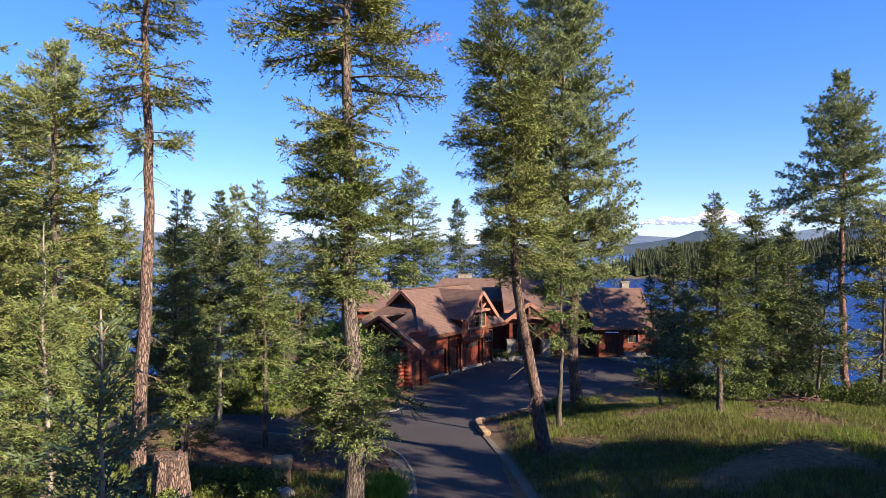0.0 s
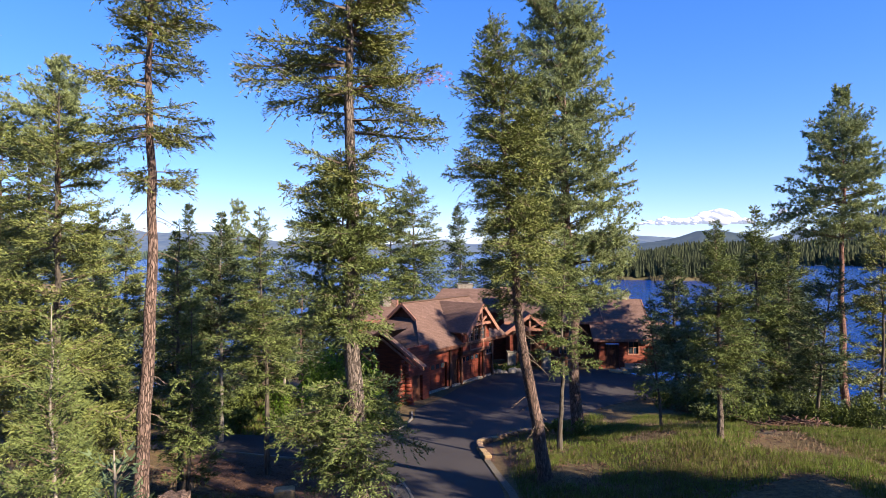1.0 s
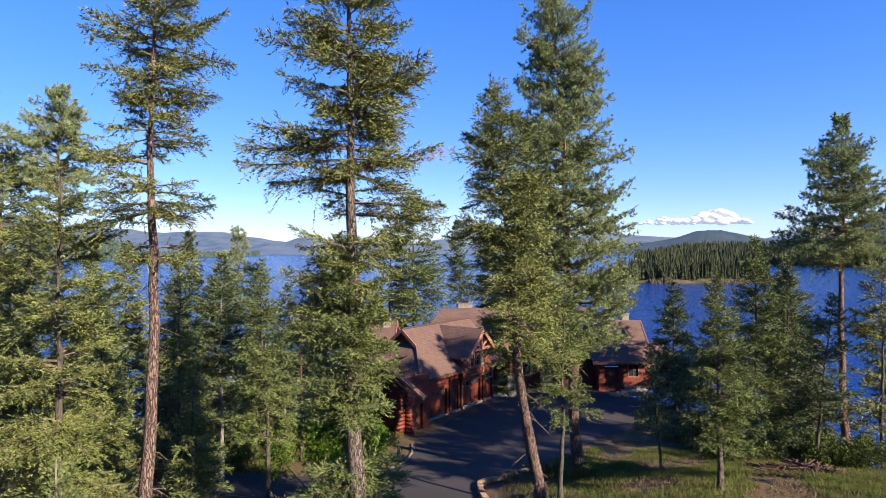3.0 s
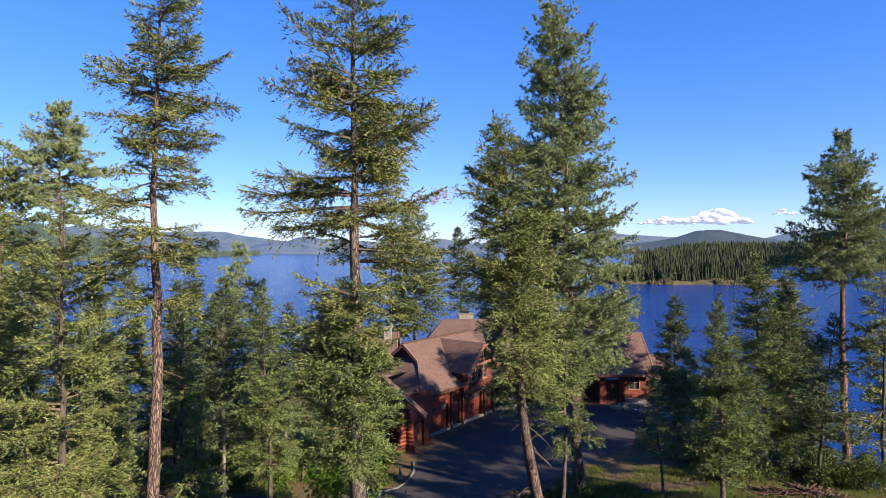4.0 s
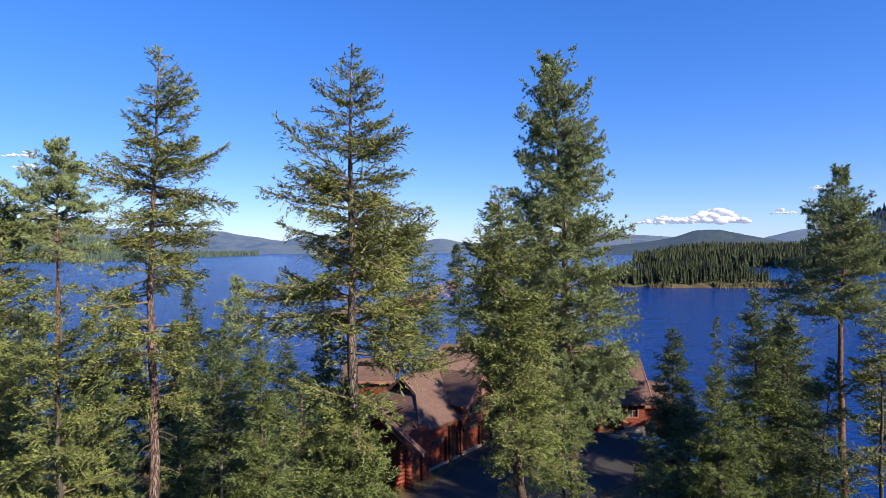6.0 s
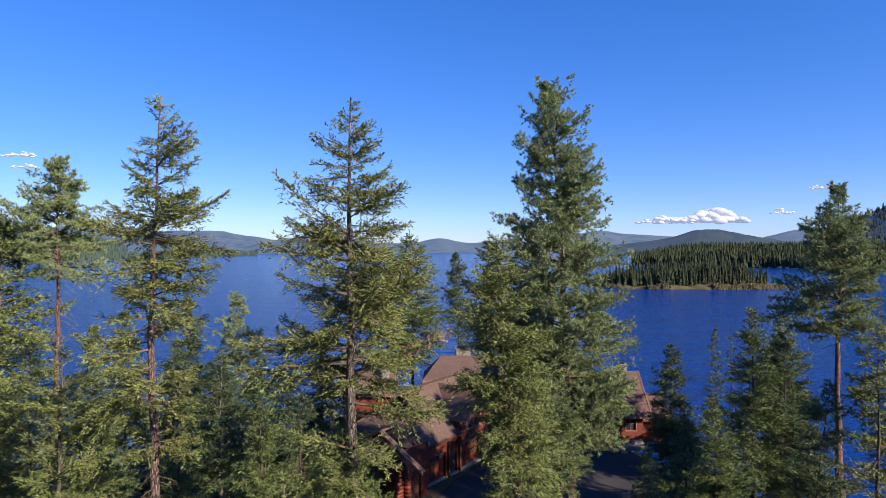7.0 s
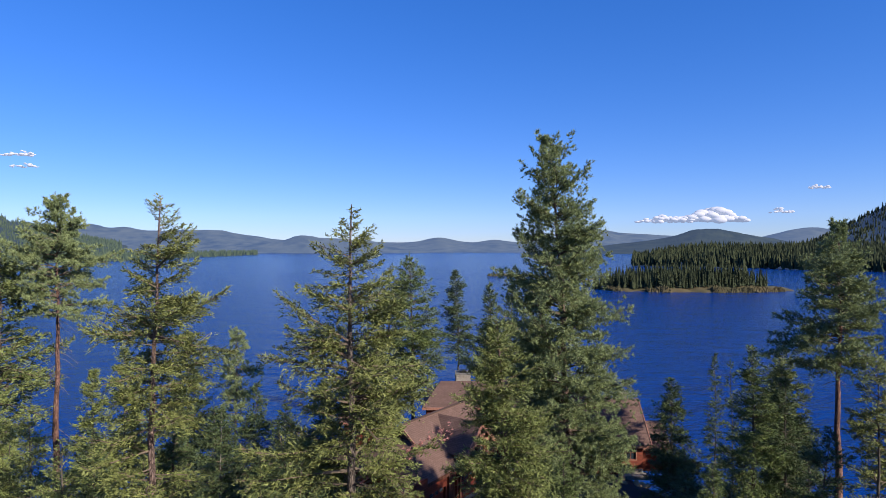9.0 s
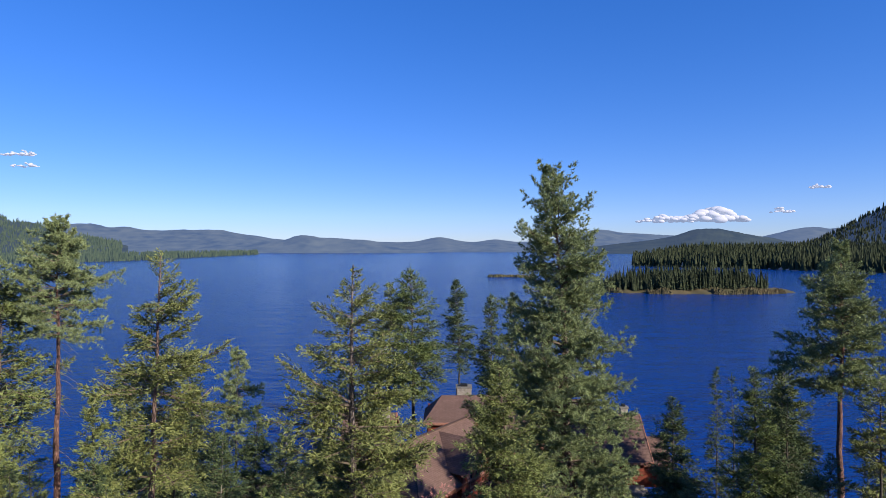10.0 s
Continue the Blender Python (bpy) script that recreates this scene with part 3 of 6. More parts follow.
# the tall trees before the house
conifer("fir_tree", "tall Douglas fir with sparse layered olive crown and bare lower trunk", (-8.75, 17.0), (-7.95, 16.5, 20.15), 10.4, 2.1, NEEDLE_OLIVE, BARK_PINE, 11, 0.43, whorl=0.33, per=5.8, slope=0.02, droop=0.15,
        tuft=0.13, gaps=0.22, bare=34, clear=0.5, outline=((10.4, 1.5), (13, 2.0), (16.3, 1.95), (18.2, 1.35), (19.7, 0.45), (20.15, 0.2)), group="tall firs by the driveway")
near_fir = conifer("fir_tree", "tall Douglas fir with open olive crown and bushy lower boughs", (-2.32, 15.3), (-2.5, 15.5, 19.95), 8.9, 2.3, NEEDLE_OLIVE, BARK_FIR, 12, 0.54, whorl=0.29, per=6.0, slope=0.04, droop=0.18,
        tuft=0.125, gaps=0.26, bare=16, clear=0.55, extra=((13.3, 3.0, 3.1), (13.0, 3.3, 2.9), (12.6, 2.8, 2.5), (13.7, 3.5, 2.5), (11.6, 0.2, 2.6), (11.9, -0.2, 2.4)),
        outline=((8.9, 1.5), (10, 1.7), (10.6, 1.8), (11.3, 2.05), (13.4, 2.4), (14.9, 2.2), (17.0, 1.5), (18.7, 0.75), (19.8, 0.2)), group="tall firs by the driveway")
conifer("fir_tree", "leaning Douglas fir with dense dark green crown over the driveway", (3.8, 22.85), (1.75, 20.2, 16.35), 6.6, 2.65, NEEDLE_FIR, BARK_PINE, 13, 0.5, whorl=0.3, per=5.8, slope=0.02, droop=0.24,
        tuft=0.14, gaps=0.06, bare=30, outline=((6.6, 1.7), (8.5, 2.3), (11.5, 2.3), (14.2, 1.5), (16, 0.5), (16.6, 0.2)), group="tall firs by the driveway", bend=-0.5)
conifer("pine_tree", "tall ponderosa pine with dense grey-green tufted crown", (7.0, 31.3), (5.55, 30.8, 24.35), 5.6, 3.6, NEEDLE_PINE, BARK_PINE, 14, 0.62, whorl=0.4, per=7.0, slope=0.14, droop=0.12,
        tuft=0.22, inner=0.3, gaps=0.05, bare=10, outline=((5.6, 2.8), (8, 3.8), (12.7, 3.85), (16.8, 3.2), (21.2, 2.1), (23.2, 1.1), (24.1, 0.5)), extra=((9.2, 0.1, 2.8), (8.6, -0.3, 2.8), (10.5, 0.3, 2.8)))

# a dead reddish bough on the near fir
drng = np.random.default_rng(4)
z_dead = 12.7 - near_fir.matrix_world.translation.z
line = np.array([(0.05, 0.05, z_dead), (0.8, 0.7, z_dead + 0.3), (1.5, 1.25, z_dead + 0.45), (2.3, 1.8, z_dead + 0.75)])
v, f = tube_arrays(line, [0.03, 0.022, 0.015, 0.005], 5, drng)
mesh_arrays("dead_bough", v, f, NEEDLE_DEAD, near_fir, label="dead reddish bough")
sp = np.concatenate([line[1] + (line[3] - line[1]) * drng.uniform(0.1, 1.05, (90, 1)) + drng.normal(size=(90, 3)) * 0.11])
v, f = blades(sp, np.tile([0.6, 0.4, 0.2], (90, 1)), 0.12, 0.018, 6, drng)
mesh_arrays("dead_needles", v, f, NEEDLE_DEAD, near_fir, label="dead reddish needles", kind="stuff")


# lower boughs of the near fir, built as a slim tree hidden behind its trunk
def tree_rows():
    firs, pines = "young firs in the grove", "pines on the lake slope"
    #          name, label, base, top, crown z, reach, needles, bark, seed, options
    return [
        ("fir_tree", "bushy lower boughs of the tall fir, on a hidden slim stem", (-2.3, 15.72), (-2.75, 15.6, 11.2), 2.7, 1.75, NEEDLE_GREEN, BARK_DARK, 21, dict(dbh=0.16, outline=((2.7, 1.6), (4, 1.95), (5.0, 1.5), (5.2, 0.15), (6.0, 0.15), (6.3, 1.45), (7.3, 1.4), (7.5, 0.9), (8, 1.7), (9.8, 1.4), (11.2, 0.2)), whorl=0.24, per=7.0, gaps=0.02, slope=0.05, droop=0.35, tuft=0.12)),
        ("fir_tree", "dark green conical fir standing on the grassy mound", (11.4, 24.6), (11.1, 24.6, 9.8), 2.9, 1.9, NEEDLE_GREEN, BARK_FIR, 22, dict(dbh=0.24, whorl=0.25, per=7, gaps=0.0, slope=0.1, droop=0.2, tuft=0.125)),
        ("fir_tree", "small fir with bare lower stem beside the forecourt", (10.6, 29.2), (10.1, 29.4, 6.3), 1.7, 1.2, NEEDLE_BLUE, BARK_DARK, 23, dict(dbh=0.13, whorl=0.27, per=6, gaps=0.02, tuft=0.15)),
        ("fir_tree", "slender fir with grey stem and bright boughs", (5.05, 26.2), (5.3, 26.4, 9.4), 3.5, 1.9, NEEDLE_GREEN, BARK_DARK, 24, dict(dbh=0.22, shape=profile_column, whorl=0.36, per=5.5, gaps=0.1, droop=0.35, tuft=0.15)),
        ("fir_tree", "dense dark fir in the grove beside the driveway", (-7.45, 25.3), (-7.75, 25.0, 10.3), 2.8, 1.8, NEEDLE_GREEN, BARK_DARK, 25, dict(dbh=0.24, whorl=0.3, per=6, gaps=0.06, droop=0.3, tuft=0.14)),
        ("fir_tree", "bright green fir beside a tall trunk", (-9.6, 21.8), (-9.7, 21.8, 9.6), 1.6, 1.75, NEEDLE_GREEN, BARK_DARK, 26, dict(dbh=0.22, whorl=0.33, per=5.4, gaps=0.08, droop=0.35, tuft=0.13)),
        ("fir_tree", "bushy sunlit fir with yellow-green boughs", (-11.2, 17.2), (-11.0, 17.0, 13.2), 2.2, 2.5, NEEDLE_FIR, BARK_DARK, 27, dict(dbh=0.3, shape=profile_column, whorl=0.36, per=5.0, gaps=0.12, droop=0.3, tuft=0.12)),
        ("fir_tree", "bushy sunlit fir with green boughs", (-14.9, 21.2), (-14.8, 21.2, 12.6), 2.0, 2.6, NEEDLE_FIR, BARK_DARK, 28, dict(dbh=0.3, whorl=0.38, per=5.4, gaps=0.1, droop=0.3, tuft=0.15)),
        ("fir_tree", "tall fir at the edge of the grove", (-17.6, 21.0), (-17.4, 20.8, 18.6), 5, 2.7, NEEDLE_FIR, BARK_DARK, 29, dict(dbh=0.4, shape=profile_column, whorl=0.42, per=5, tuft=0.19)),
        ("young_fir", "young fir with pale leader and soft green boughs", (-5.5, 8.3), (-5.5, 8.25, 7.75), 1.3, 1.35, NEEDLE_GREEN, BARK_PALE, 30, dict(dbh=0.11, whorl=0.22, per=5.2, gaps=0.0, slope=0.35, droop=0.2, tuft=0.085, thin=0.9)),
        ("young_fir", "young fir with pale leader and soft green boughs", (-6.8, 7.9), (-6.7, 7.8, 7.1), 1.3, 1.25, NEEDLE_GREEN, BARK_PALE, 31, dict(dbh=0.11, whorl=0.22, per=5, gaps=0.0, slope=0.35, droop=0.2, tuft=0.085, thin=0.9)),
        ("young_fir", "slim young fir with an upright leader", (-2.72, 4.7), (-2.64, 4.62, 6.95), 1.2, 1.4, NEEDLE_BLUE, BARK_PALE, 32, dict(dbh=0.07, whorl=0.24, per=5.2, gaps=0.0, slope=0.35, droop=0.2, tuft=0.085, thin=0.9)),
        ("young_fir", "young fir among taller trees", (-7.6, 11.6), (-7.5, 11.5, 6.6), 1.3, 1.4, NEEDLE_GREEN, BARK_PALE, 33, dict(dbh=0.1, whorl=0.25, per=5.2, gaps=0.0, slope=0.3, tuft=0.095, thin=0.9)),
        # behind, on the lake slope
        ("pine_tree", "tall pine with reddish trunk and open rounded crown", (-28.2, 44.0), (-27.9, 43.5, 22.3), 13.8, 3.2, NEEDLE_PINE, BARK_RED, 40, dict(dbh=0.55, shape=profile_pine, whorl=0.55, per=6.0, gaps=0.1, bare=34, tuft=0.28, inner=0.35, slope=0.2)),
        ("pine_tree", "pine with open olive crown at the edge of the grove", (-31.3, 42.0), (-31.0, 42.0, 18.6), 4.5, 3.3, NEEDLE_FIR, BARK_PINE, 41, dict(dbh=0.42, shape=profile_pine, whorl=0.55, per=4.6, bare=8, tuft=0.34, inner=0.35)),
        ("pine_tree", "slender pine with small tufted top", (-16.3, 47.0), (-16.1, 46.8, 12.5), 4.0, 1.9, NEEDLE_PINE, BARK_DARK, 42, dict(dbh=0.28, shape=profile_pine, whorl=0.6, per=4.2, gaps=0.2, bare=8, tuft=0.3, inner=0.3)),
        ("fir_tree", "dark slender fir on the lake slope", (-20.3, 47.5), (-20.1, 47.3, 12.2), -1, 2.1, NEEDLE_DARK, BARK_DARK, 43, dict(dbh=0.3, whorl=0.42, per=5.4, tuft=0.28)),
        ("fir_tree", "dark slender fir on the lake slope", (-11.6, 31.0), (-11.5, 30.9, 10.4), 2.6, 1.8, NEEDLE_DARK, BARK_PALE, 44, dict(dbh=0.22, whorl=0.33, per=5.6, tuft=0.2)),
        ("fir_tree", "dark slender fir on the lake slope", (-10.8, 40.3), (-10.6, 40.3, 8.2), 1.2, 1.9, NEEDLE_DARK, BARK_PALE, 45, dict(dbh=0.22, whorl=0.4, per=5.4, tuft=0.25)),
        ("fir_tree", "dark slender fir on the lake slope", (-14.0, 36.0), (-13.8, 36.0, 9.4), -0.5, 1.9, NEEDLE_DARK, BARK_DARK, 46, dict(dbh=0.22, whorl=0.4, per=5.4, tuft=0.25)),
        ("fir_tree", "dark fir among the grove", (-22.5, 38.0), (-22.2, 38.0, 11.0), -0.5, 2.3, NEEDLE_FIR, BARK_DARK, 47, dict(dbh=0.28, whorl=0.42, per=5.4, tuft=0.27)),
        ("fir_tree", "dark fir among the grove", (-26.5, 34.0), (-26.2, 34.0, 11.5), 0, 2.5, NEEDLE_FIR, BARK_DARK, 48, dict(dbh=0.28, whorl=0.42, per=5.4, tuft=0.27)),
        ("fir_tree", "dark fir among the grove", (-17.8, 30.0), (-17.6, 30.0, 9.5), 0.4, 2.1, NEEDLE_DARK, BARK_DARK, 49, dict(dbh=0.25, whorl=0.4, per=5.4, tuft=0.24)),
        ("fir_tree", "dark fir among the grove", (-8.6, 36.0), (-8.5, 36.0, 7.2), 1.6, 1.8, NEEDLE_DARK, BARK_PINE, 50, dict(dbh=0.2, whorl=0.4, per=5.4, tuft=0.24)),
        ("pine_tree", "tall pine rising behind the house", (-3.4, 72.5), (-3.9, 72.5, 18.1), 2.5, 4.2, NEEDLE_GREEN, BARK_DARK, 51, dict(dbh=0.45, shape=profile_column, whorl=0.6, per=5.4, tuft=0.4, bare=6)),
        ("pine_tree", "tall pine rising behind the house", (-6.5, 72.0), (-6.3, 72.0, 16.1), 1.5, 3.8, NEEDLE_FIR, BARK_DARK, 52, dict(dbh=0.42, shape=profile_column, whorl=0.6, per=5.2, tuft=0.42)),
        ("pine_tree", "dark slender pine with bare stem on the shore", (2.9, 92.0), (2.2, 92.0, 15.4), 1.5, 2.7, NEEDLE_DARK, BARK_DARK, 53, dict(dbh=0.45, shape=profile_column, whorl=0.5, per=5.4, gaps=0.1, tuft=0.5, bare=6)),
        ("fir_tree", "dark fir rising behind the house roofs", (6.2, 76.0), (6.1, 76.0, 14.3), -2, 2.6, NEEDLE_DARK, BARK_DARK, 54, dict(dbh=0.35, shape=profile_column, whorl=0.45, per=6, tuft=0.42)),
        ("fir_tree", "dark fir rising behind the house roofs", (8.6, 71.0), (8.4, 71.0, 14.8), -2, 2.6, NEEDLE_DARK, BARK_DARK, 55, dict(dbh=0.35, whorl=0.45, per=6, tuft=0.42)),
        ("fir_tree", "dark conical fir beside the annex", (19.0, 48.8), (18.8, 48.8, 8.0), -2.4, 2.9, NEEDLE_DARK, BARK_DARK, 56, dict(dbh=0.3, whorl=0.36, per=6, gaps=0.02, tuft=0.27)),
        ("fir_tree", "dark conical fir beside the annex", (16.4, 40.0), (16.3, 40.0, 5.2), -1.6, 1.7, NEEDLE_BLUE, BARK_DARK, 57, dict(dbh=0.2, whorl=0.34, per=6, gaps=0.02, tuft=0.22)),
        ("fir_tree", "slender fir near the water", (30.2, 65.5), (30.1, 65.7, 7.0), -7, 1.8, NEEDLE_DARK, BARK_DARK, 58, dict(dbh=0.25, whorl=0.6, per=4.6, tuft=0.36)),
        ("fir_tree", "slender fir near the water", (30.4, 62.0), (30.0, 62.0, 7.2), -3, 1.5, NEEDLE_DARK, BARK_DARK, 59, dict(dbh=0.25, whorl=0.7, per=4.2, gaps=0.25, tuft=0.36)),
        ("fir_tree", "conical fir with drooping dark boughs", (22.6, 43.2), (22.4, 43.0, 11.7), -2.2, 3.0, NEEDLE_GREEN, BARK_DARK, 60, dict(dbh=0.32, whorl=0.4, per=5.8, gaps=0.04, droop=0.35, tuft=0.25)),
        ("pine_tree", "tall ponderosa pine with sparse broad crown and sunlit bare trunk", (30.2, 44.8), (29.9, 45.0, 20.7), 9.4, 3.3, NEEDLE_PINE, BARK_RED, 61, dict(dbh=0.66, shape=profile_pine, whorl=0.5, per=6.8, gaps=0.06, bare=10, lopside=0.2, lean_az=3.1, droop=0.2, slope=0.1, tuft=0.3, inner=0.35)),
        ("pine_tree", "dark pine among others on the slope", (27.3, 47.7), (27.2, 47.7, 9.2), -3, 3.0, NEEDLE_DARK, BARK_DARK, 62, dict(dbh=0.3, whorl=0.42, per=5.2, tuft=0.28)),
        ("pine_tree", "dark pine among others on the slope", (30.6, 52.8), (30.3, 52.8, 10.2), -4, 3.0, NEEDLE_FIR, BARK_DARK, 63, dict(dbh=0.3, shape=profile_column, whorl=0.45, per=5.2, tuft=0.29)),
        ("pine_tree", "dark crooked pine on the slope", (21.3, 34.2), (23.0, 35.2, 8.2), 0.8, 1.8, NEEDLE_DARK, BARK_DARK, 64, dict(dbh=0.2, shape=profile_column, whorl=0.5, per=5, gaps=0.1, tuft=0.24, bare=8)),
        ("pine_tree", "olive pine with open crown on the slope", (34.0, 46.2), (33.9, 46.2, 11.3), -3.0, 2.8, NEEDLE_OLIVE, BARK_DARK, 65, dict(dbh=0.34, shape=profile_pine, whorl=0.7, per=4.4, gaps=0.15, bare=10, tuft=0.33, inner=0.3)),
        ("pine_tree", "olive pine with open crown on the slope", (37.0, 49.0), (36.8, 49.0, 10.5), -4.0, 2.8, NEEDLE_FIR, BARK_DARK, 66, dict(dbh=0.34, shape=profile_pine, whorl=0.7, per=4.4, gaps=0.12, bare=10, tuft=0.33)),
        ("fir_tree", "dark fir at the grove's edge", (25.4, 41.0), (25.2, 41.0, 5.5), -2.6, 2.0, NEEDLE_DARK, BARK_DARK, 67, dict(dbh=0.22, whorl=0.42, per=5.4, tuft=0.25)),
        ("fir_tree", "dark fir at the grove's edge", (17.5, 36.0), (17.4, 36.0, 4.4), -1.2, 1.6, NEEDLE_DARK, BARK_DARK, 68, dict(dbh=0.2, whorl=0.36, per=5.6, tuft=0.21)),
        ("fir_tree", "dark fir standing in the dense grove", (-9.2, 45.0), (-9.1, 45.0, 8.6), -1, 2.0, NEEDLE_DARK, BARK_DARK, 90, dict(dbh=0.22, whorl=0.45, per=5, tuft=0.26)),
        ("fir_tree", "dark fir standing in the dense grove", (-13.2, 42.0), (-13.1, 42.0, 9.2), -1, 2.2, NEEDLE_DARK, BARK_DARK, 91, dict(dbh=0.22, whorl=0.45, per=5, tuft=0.26)),
        ("fir_tree", "dark fir standing in the dense grove", (-18.0, 40.0), (-17.9, 40.0, 9.8), -1, 2.3, NEEDLE_DARK, BARK_DARK, 92, dict(dbh=0.22, whorl=0.45, per=5, tuft=0.26)),
        ("fir_tree", "dark fir standing in the dense grove", (-24.0, 45.0), (-23.9, 45.0, 11.2), -1, 2.5, NEEDLE_FIR, BARK_DARK, 93, dict(dbh=0.25, whorl=0.45, per=5, tuft=0.27)),
        ("fir_tree", "dark fir standing in the dense grove", (-6.6, 41.0), (-6.5, 41.0, 5.8), -1.4, 1.7, NEEDLE_DARK, BARK_DARK, 94, dict(dbh=0.2, whorl=0.42, per=5, tuft=0.24)),
        ("fir_tree", "dark fir standing in the dense grove", (-15.6, 27.0), (-15.5, 27.0, 8.2), 0.2, 2.0, NEEDLE_FIR, BARK_DARK, 95, dict(dbh=0.2, whorl=0.4, per=5, tuft=0.2)),
        ("fir_tree", "dark fir standing in the dense grove", (-20.5, 28.0), (-20.4, 28.0, 10.2), 0.2, 2.3, NEEDLE_FIR, BARK_DARK, 96, dict(dbh=0.22, whorl=0.42, per=5, tuft=0.22)),
        ("fir_tree", "dark fir among pines on the slope", (26.0, 45.0), (26.0, 45.0, 9.0), -2.8, 2.3, NEEDLE_DARK, BARK_DARK, 98, dict(dbh=0.26, whorl=0.42, per=5.2, tuft=0.26)),
        ("fir_tree", "bright small fir beside a tall trunk", (-8.4, 19.6), (-8.3, 19.6, 6.8), 1.0, 1.3, NEEDLE_GREEN, BARK_DARK, 97, dict(dbh=0.15, whorl=0.3, per=5.4, tuft=0.15)),
    ]


for name, label, base, top, crown, reach, needles, bark, seed, options in tree_rows():
    if base[1] > 28 and base[0] < 0 and base[1] < 70:
        reach *= 1.3
        options["per"] *= 1.45
    if base[0] > 12 and 30 < base[1] < 60 and reach < 4:
        reach *= 1.15
        options["per"] *= 1.1
    conifer(name, label, base, top, crown, reach, needles, bark, seed, **options)

# unseen trees beside and behind the camera, added to shade the lawn and forecourt
beside = [(14.5, 11.5, 7, 1), (17.5, 10, 9, 1.5), (21, 8, 12, 2), (19, 4.5, 11, 2), (24, 5, 14, 2.5), (11, 6.5, 12, 3), (27, 28, 23, 12), (23.5, 23.3, 22, 14),
          (28, 17, 18, 10), (24.5, 17, 15, 8), (14.5, 8.2, 14, 9.5), (16.8, 6.4, 15.5, 10), (31, 21, 21, 12), (32, 26, 22, 12), (27.5, 21.8, 22, 13), (30.5, 31.5, 23, 12), (5.4, -2.2, 10.2, 2),
          (7.2, -3.0, 11.2, 2.5)]
# unseen wood added behind the camera to cut the sky's fill light
wrng = random.Random(11)
for k in range(26):
    beside.append((-16 + 13 * math.cos(k * 1.9) - 0.6 * k, -14 + 11 * math.sin(k * 2.7), wrng.uniform(18, 27), wrng.uniform(2, 5)))
for i, (x, y, tall, low) in enumerate(beside):
    z = ground_z(x, y)
    conifer("fir_tree", "unseen tall fir added to shade the lawn and forecourt" if i < 18 else "unseen tall fir added behind the driveway to block skylight", (x, y), (x + 0.3, y, z + tall), z + low, 2.9 if i < 18 else 3.4, NEEDLE_FIR, BARK_FIR, 80 + i, 0.4, profile_column, 0.5 if i < 18 else 0.9, 5, tuft=0.5 if i < 18 else 0.9, group="firs beside the lawn" if i < 18 else "firs in the wood")


# ---- the house ----
# Local axes: x along the garage ridge, away from the viewer; y to its back; the v side (y negative) faces the forecourt.
PAD = -2.62
house = thing("lodge_house", "red-stained log lodge with brown shingled gable roofs", "house", Matrix.Translation((-0.5, 53.0, 0)) @ Matrix.Rotation(radians(54), 4, "Z"))


def roof_part(slabs, thick=0.16, parent=None, name="roof"):
    bm = bmesh.new()
    for s in slabs:
        slab(bm, s, thick)
    return part(name, bm, SHINGLE, parent or house)


def log_wall(name, p, q, z0, z1, parent, holes=(), mat=None, gable=None, thick=0.24, course=0.24):
    """A wall of stacked round logs from p to q (plan), with holes (s0, s1, z0, z1) along it; gable: (ridge s, ridge z, slope) trims the top to a gable."""
    p, q = Vector((*p, 0)), Vector((*q, 0))
    d = q - p
    length = d.length
    d.normalize()
    n = Vector((-d.y, d.x, 0))
    bm = bmesh.new()
    k = max(1, int(round((z1 - z0) / course)))
    h = (z1 - z0) / k
    for i in range(k):
        za, zb = z0 + i * h, z0 + (i + 1) * h
        zc = (za + zb) / 2
        spans = [(0.0, length)]
        if gable:
            half = (gable[1] - zb) / gable[2]
            spans = [(max(0, gable[0] - half), min(length, gable[0] + half))] if half > 0.05 else []
        for s0, s1, h0, h1 in holes:
            if h0 < zc < h1:
                cut = []
                for a, b in spans:
                    cut += [(a, min(b, s0)), (max(a, s1), b)]
                spans = [(a, b) for a, b in cut if b - a > 0.02]
        for a, b in spans:
            prof = [(-thick / 2, za), (thick * 0.28, za + 0.01), (thick * 0.46, za + h * 0.3), (thick * 0.5, zc), (thick * 0.46, zb - h * 0.3), (thick * 0.28, zb - 0.01), (-thick / 2, zb)]
            rows = []
            for s in (a, b):
                rows.append([bm.verts.new(p + d * s - n * o + Vector((0, 0, z))) for o, z in prof])
            m = len(prof)
            for j in range(m):
                bm.faces.new((rows[0][j], rows[1][j], rows[1][(j + 1) % m], rows[0][(j + 1) % m]))
            bm.faces.new(rows[0][::-1])
            bm.faces.new(rows[1])
    bmesh.ops.remove_doubles(bm, verts=bm.verts, dist=0.004)
    bmesh.ops.recalc_face_normals(bm, faces=bm.faces)
    return part(name, bm, mat or LOG_RED, parent)


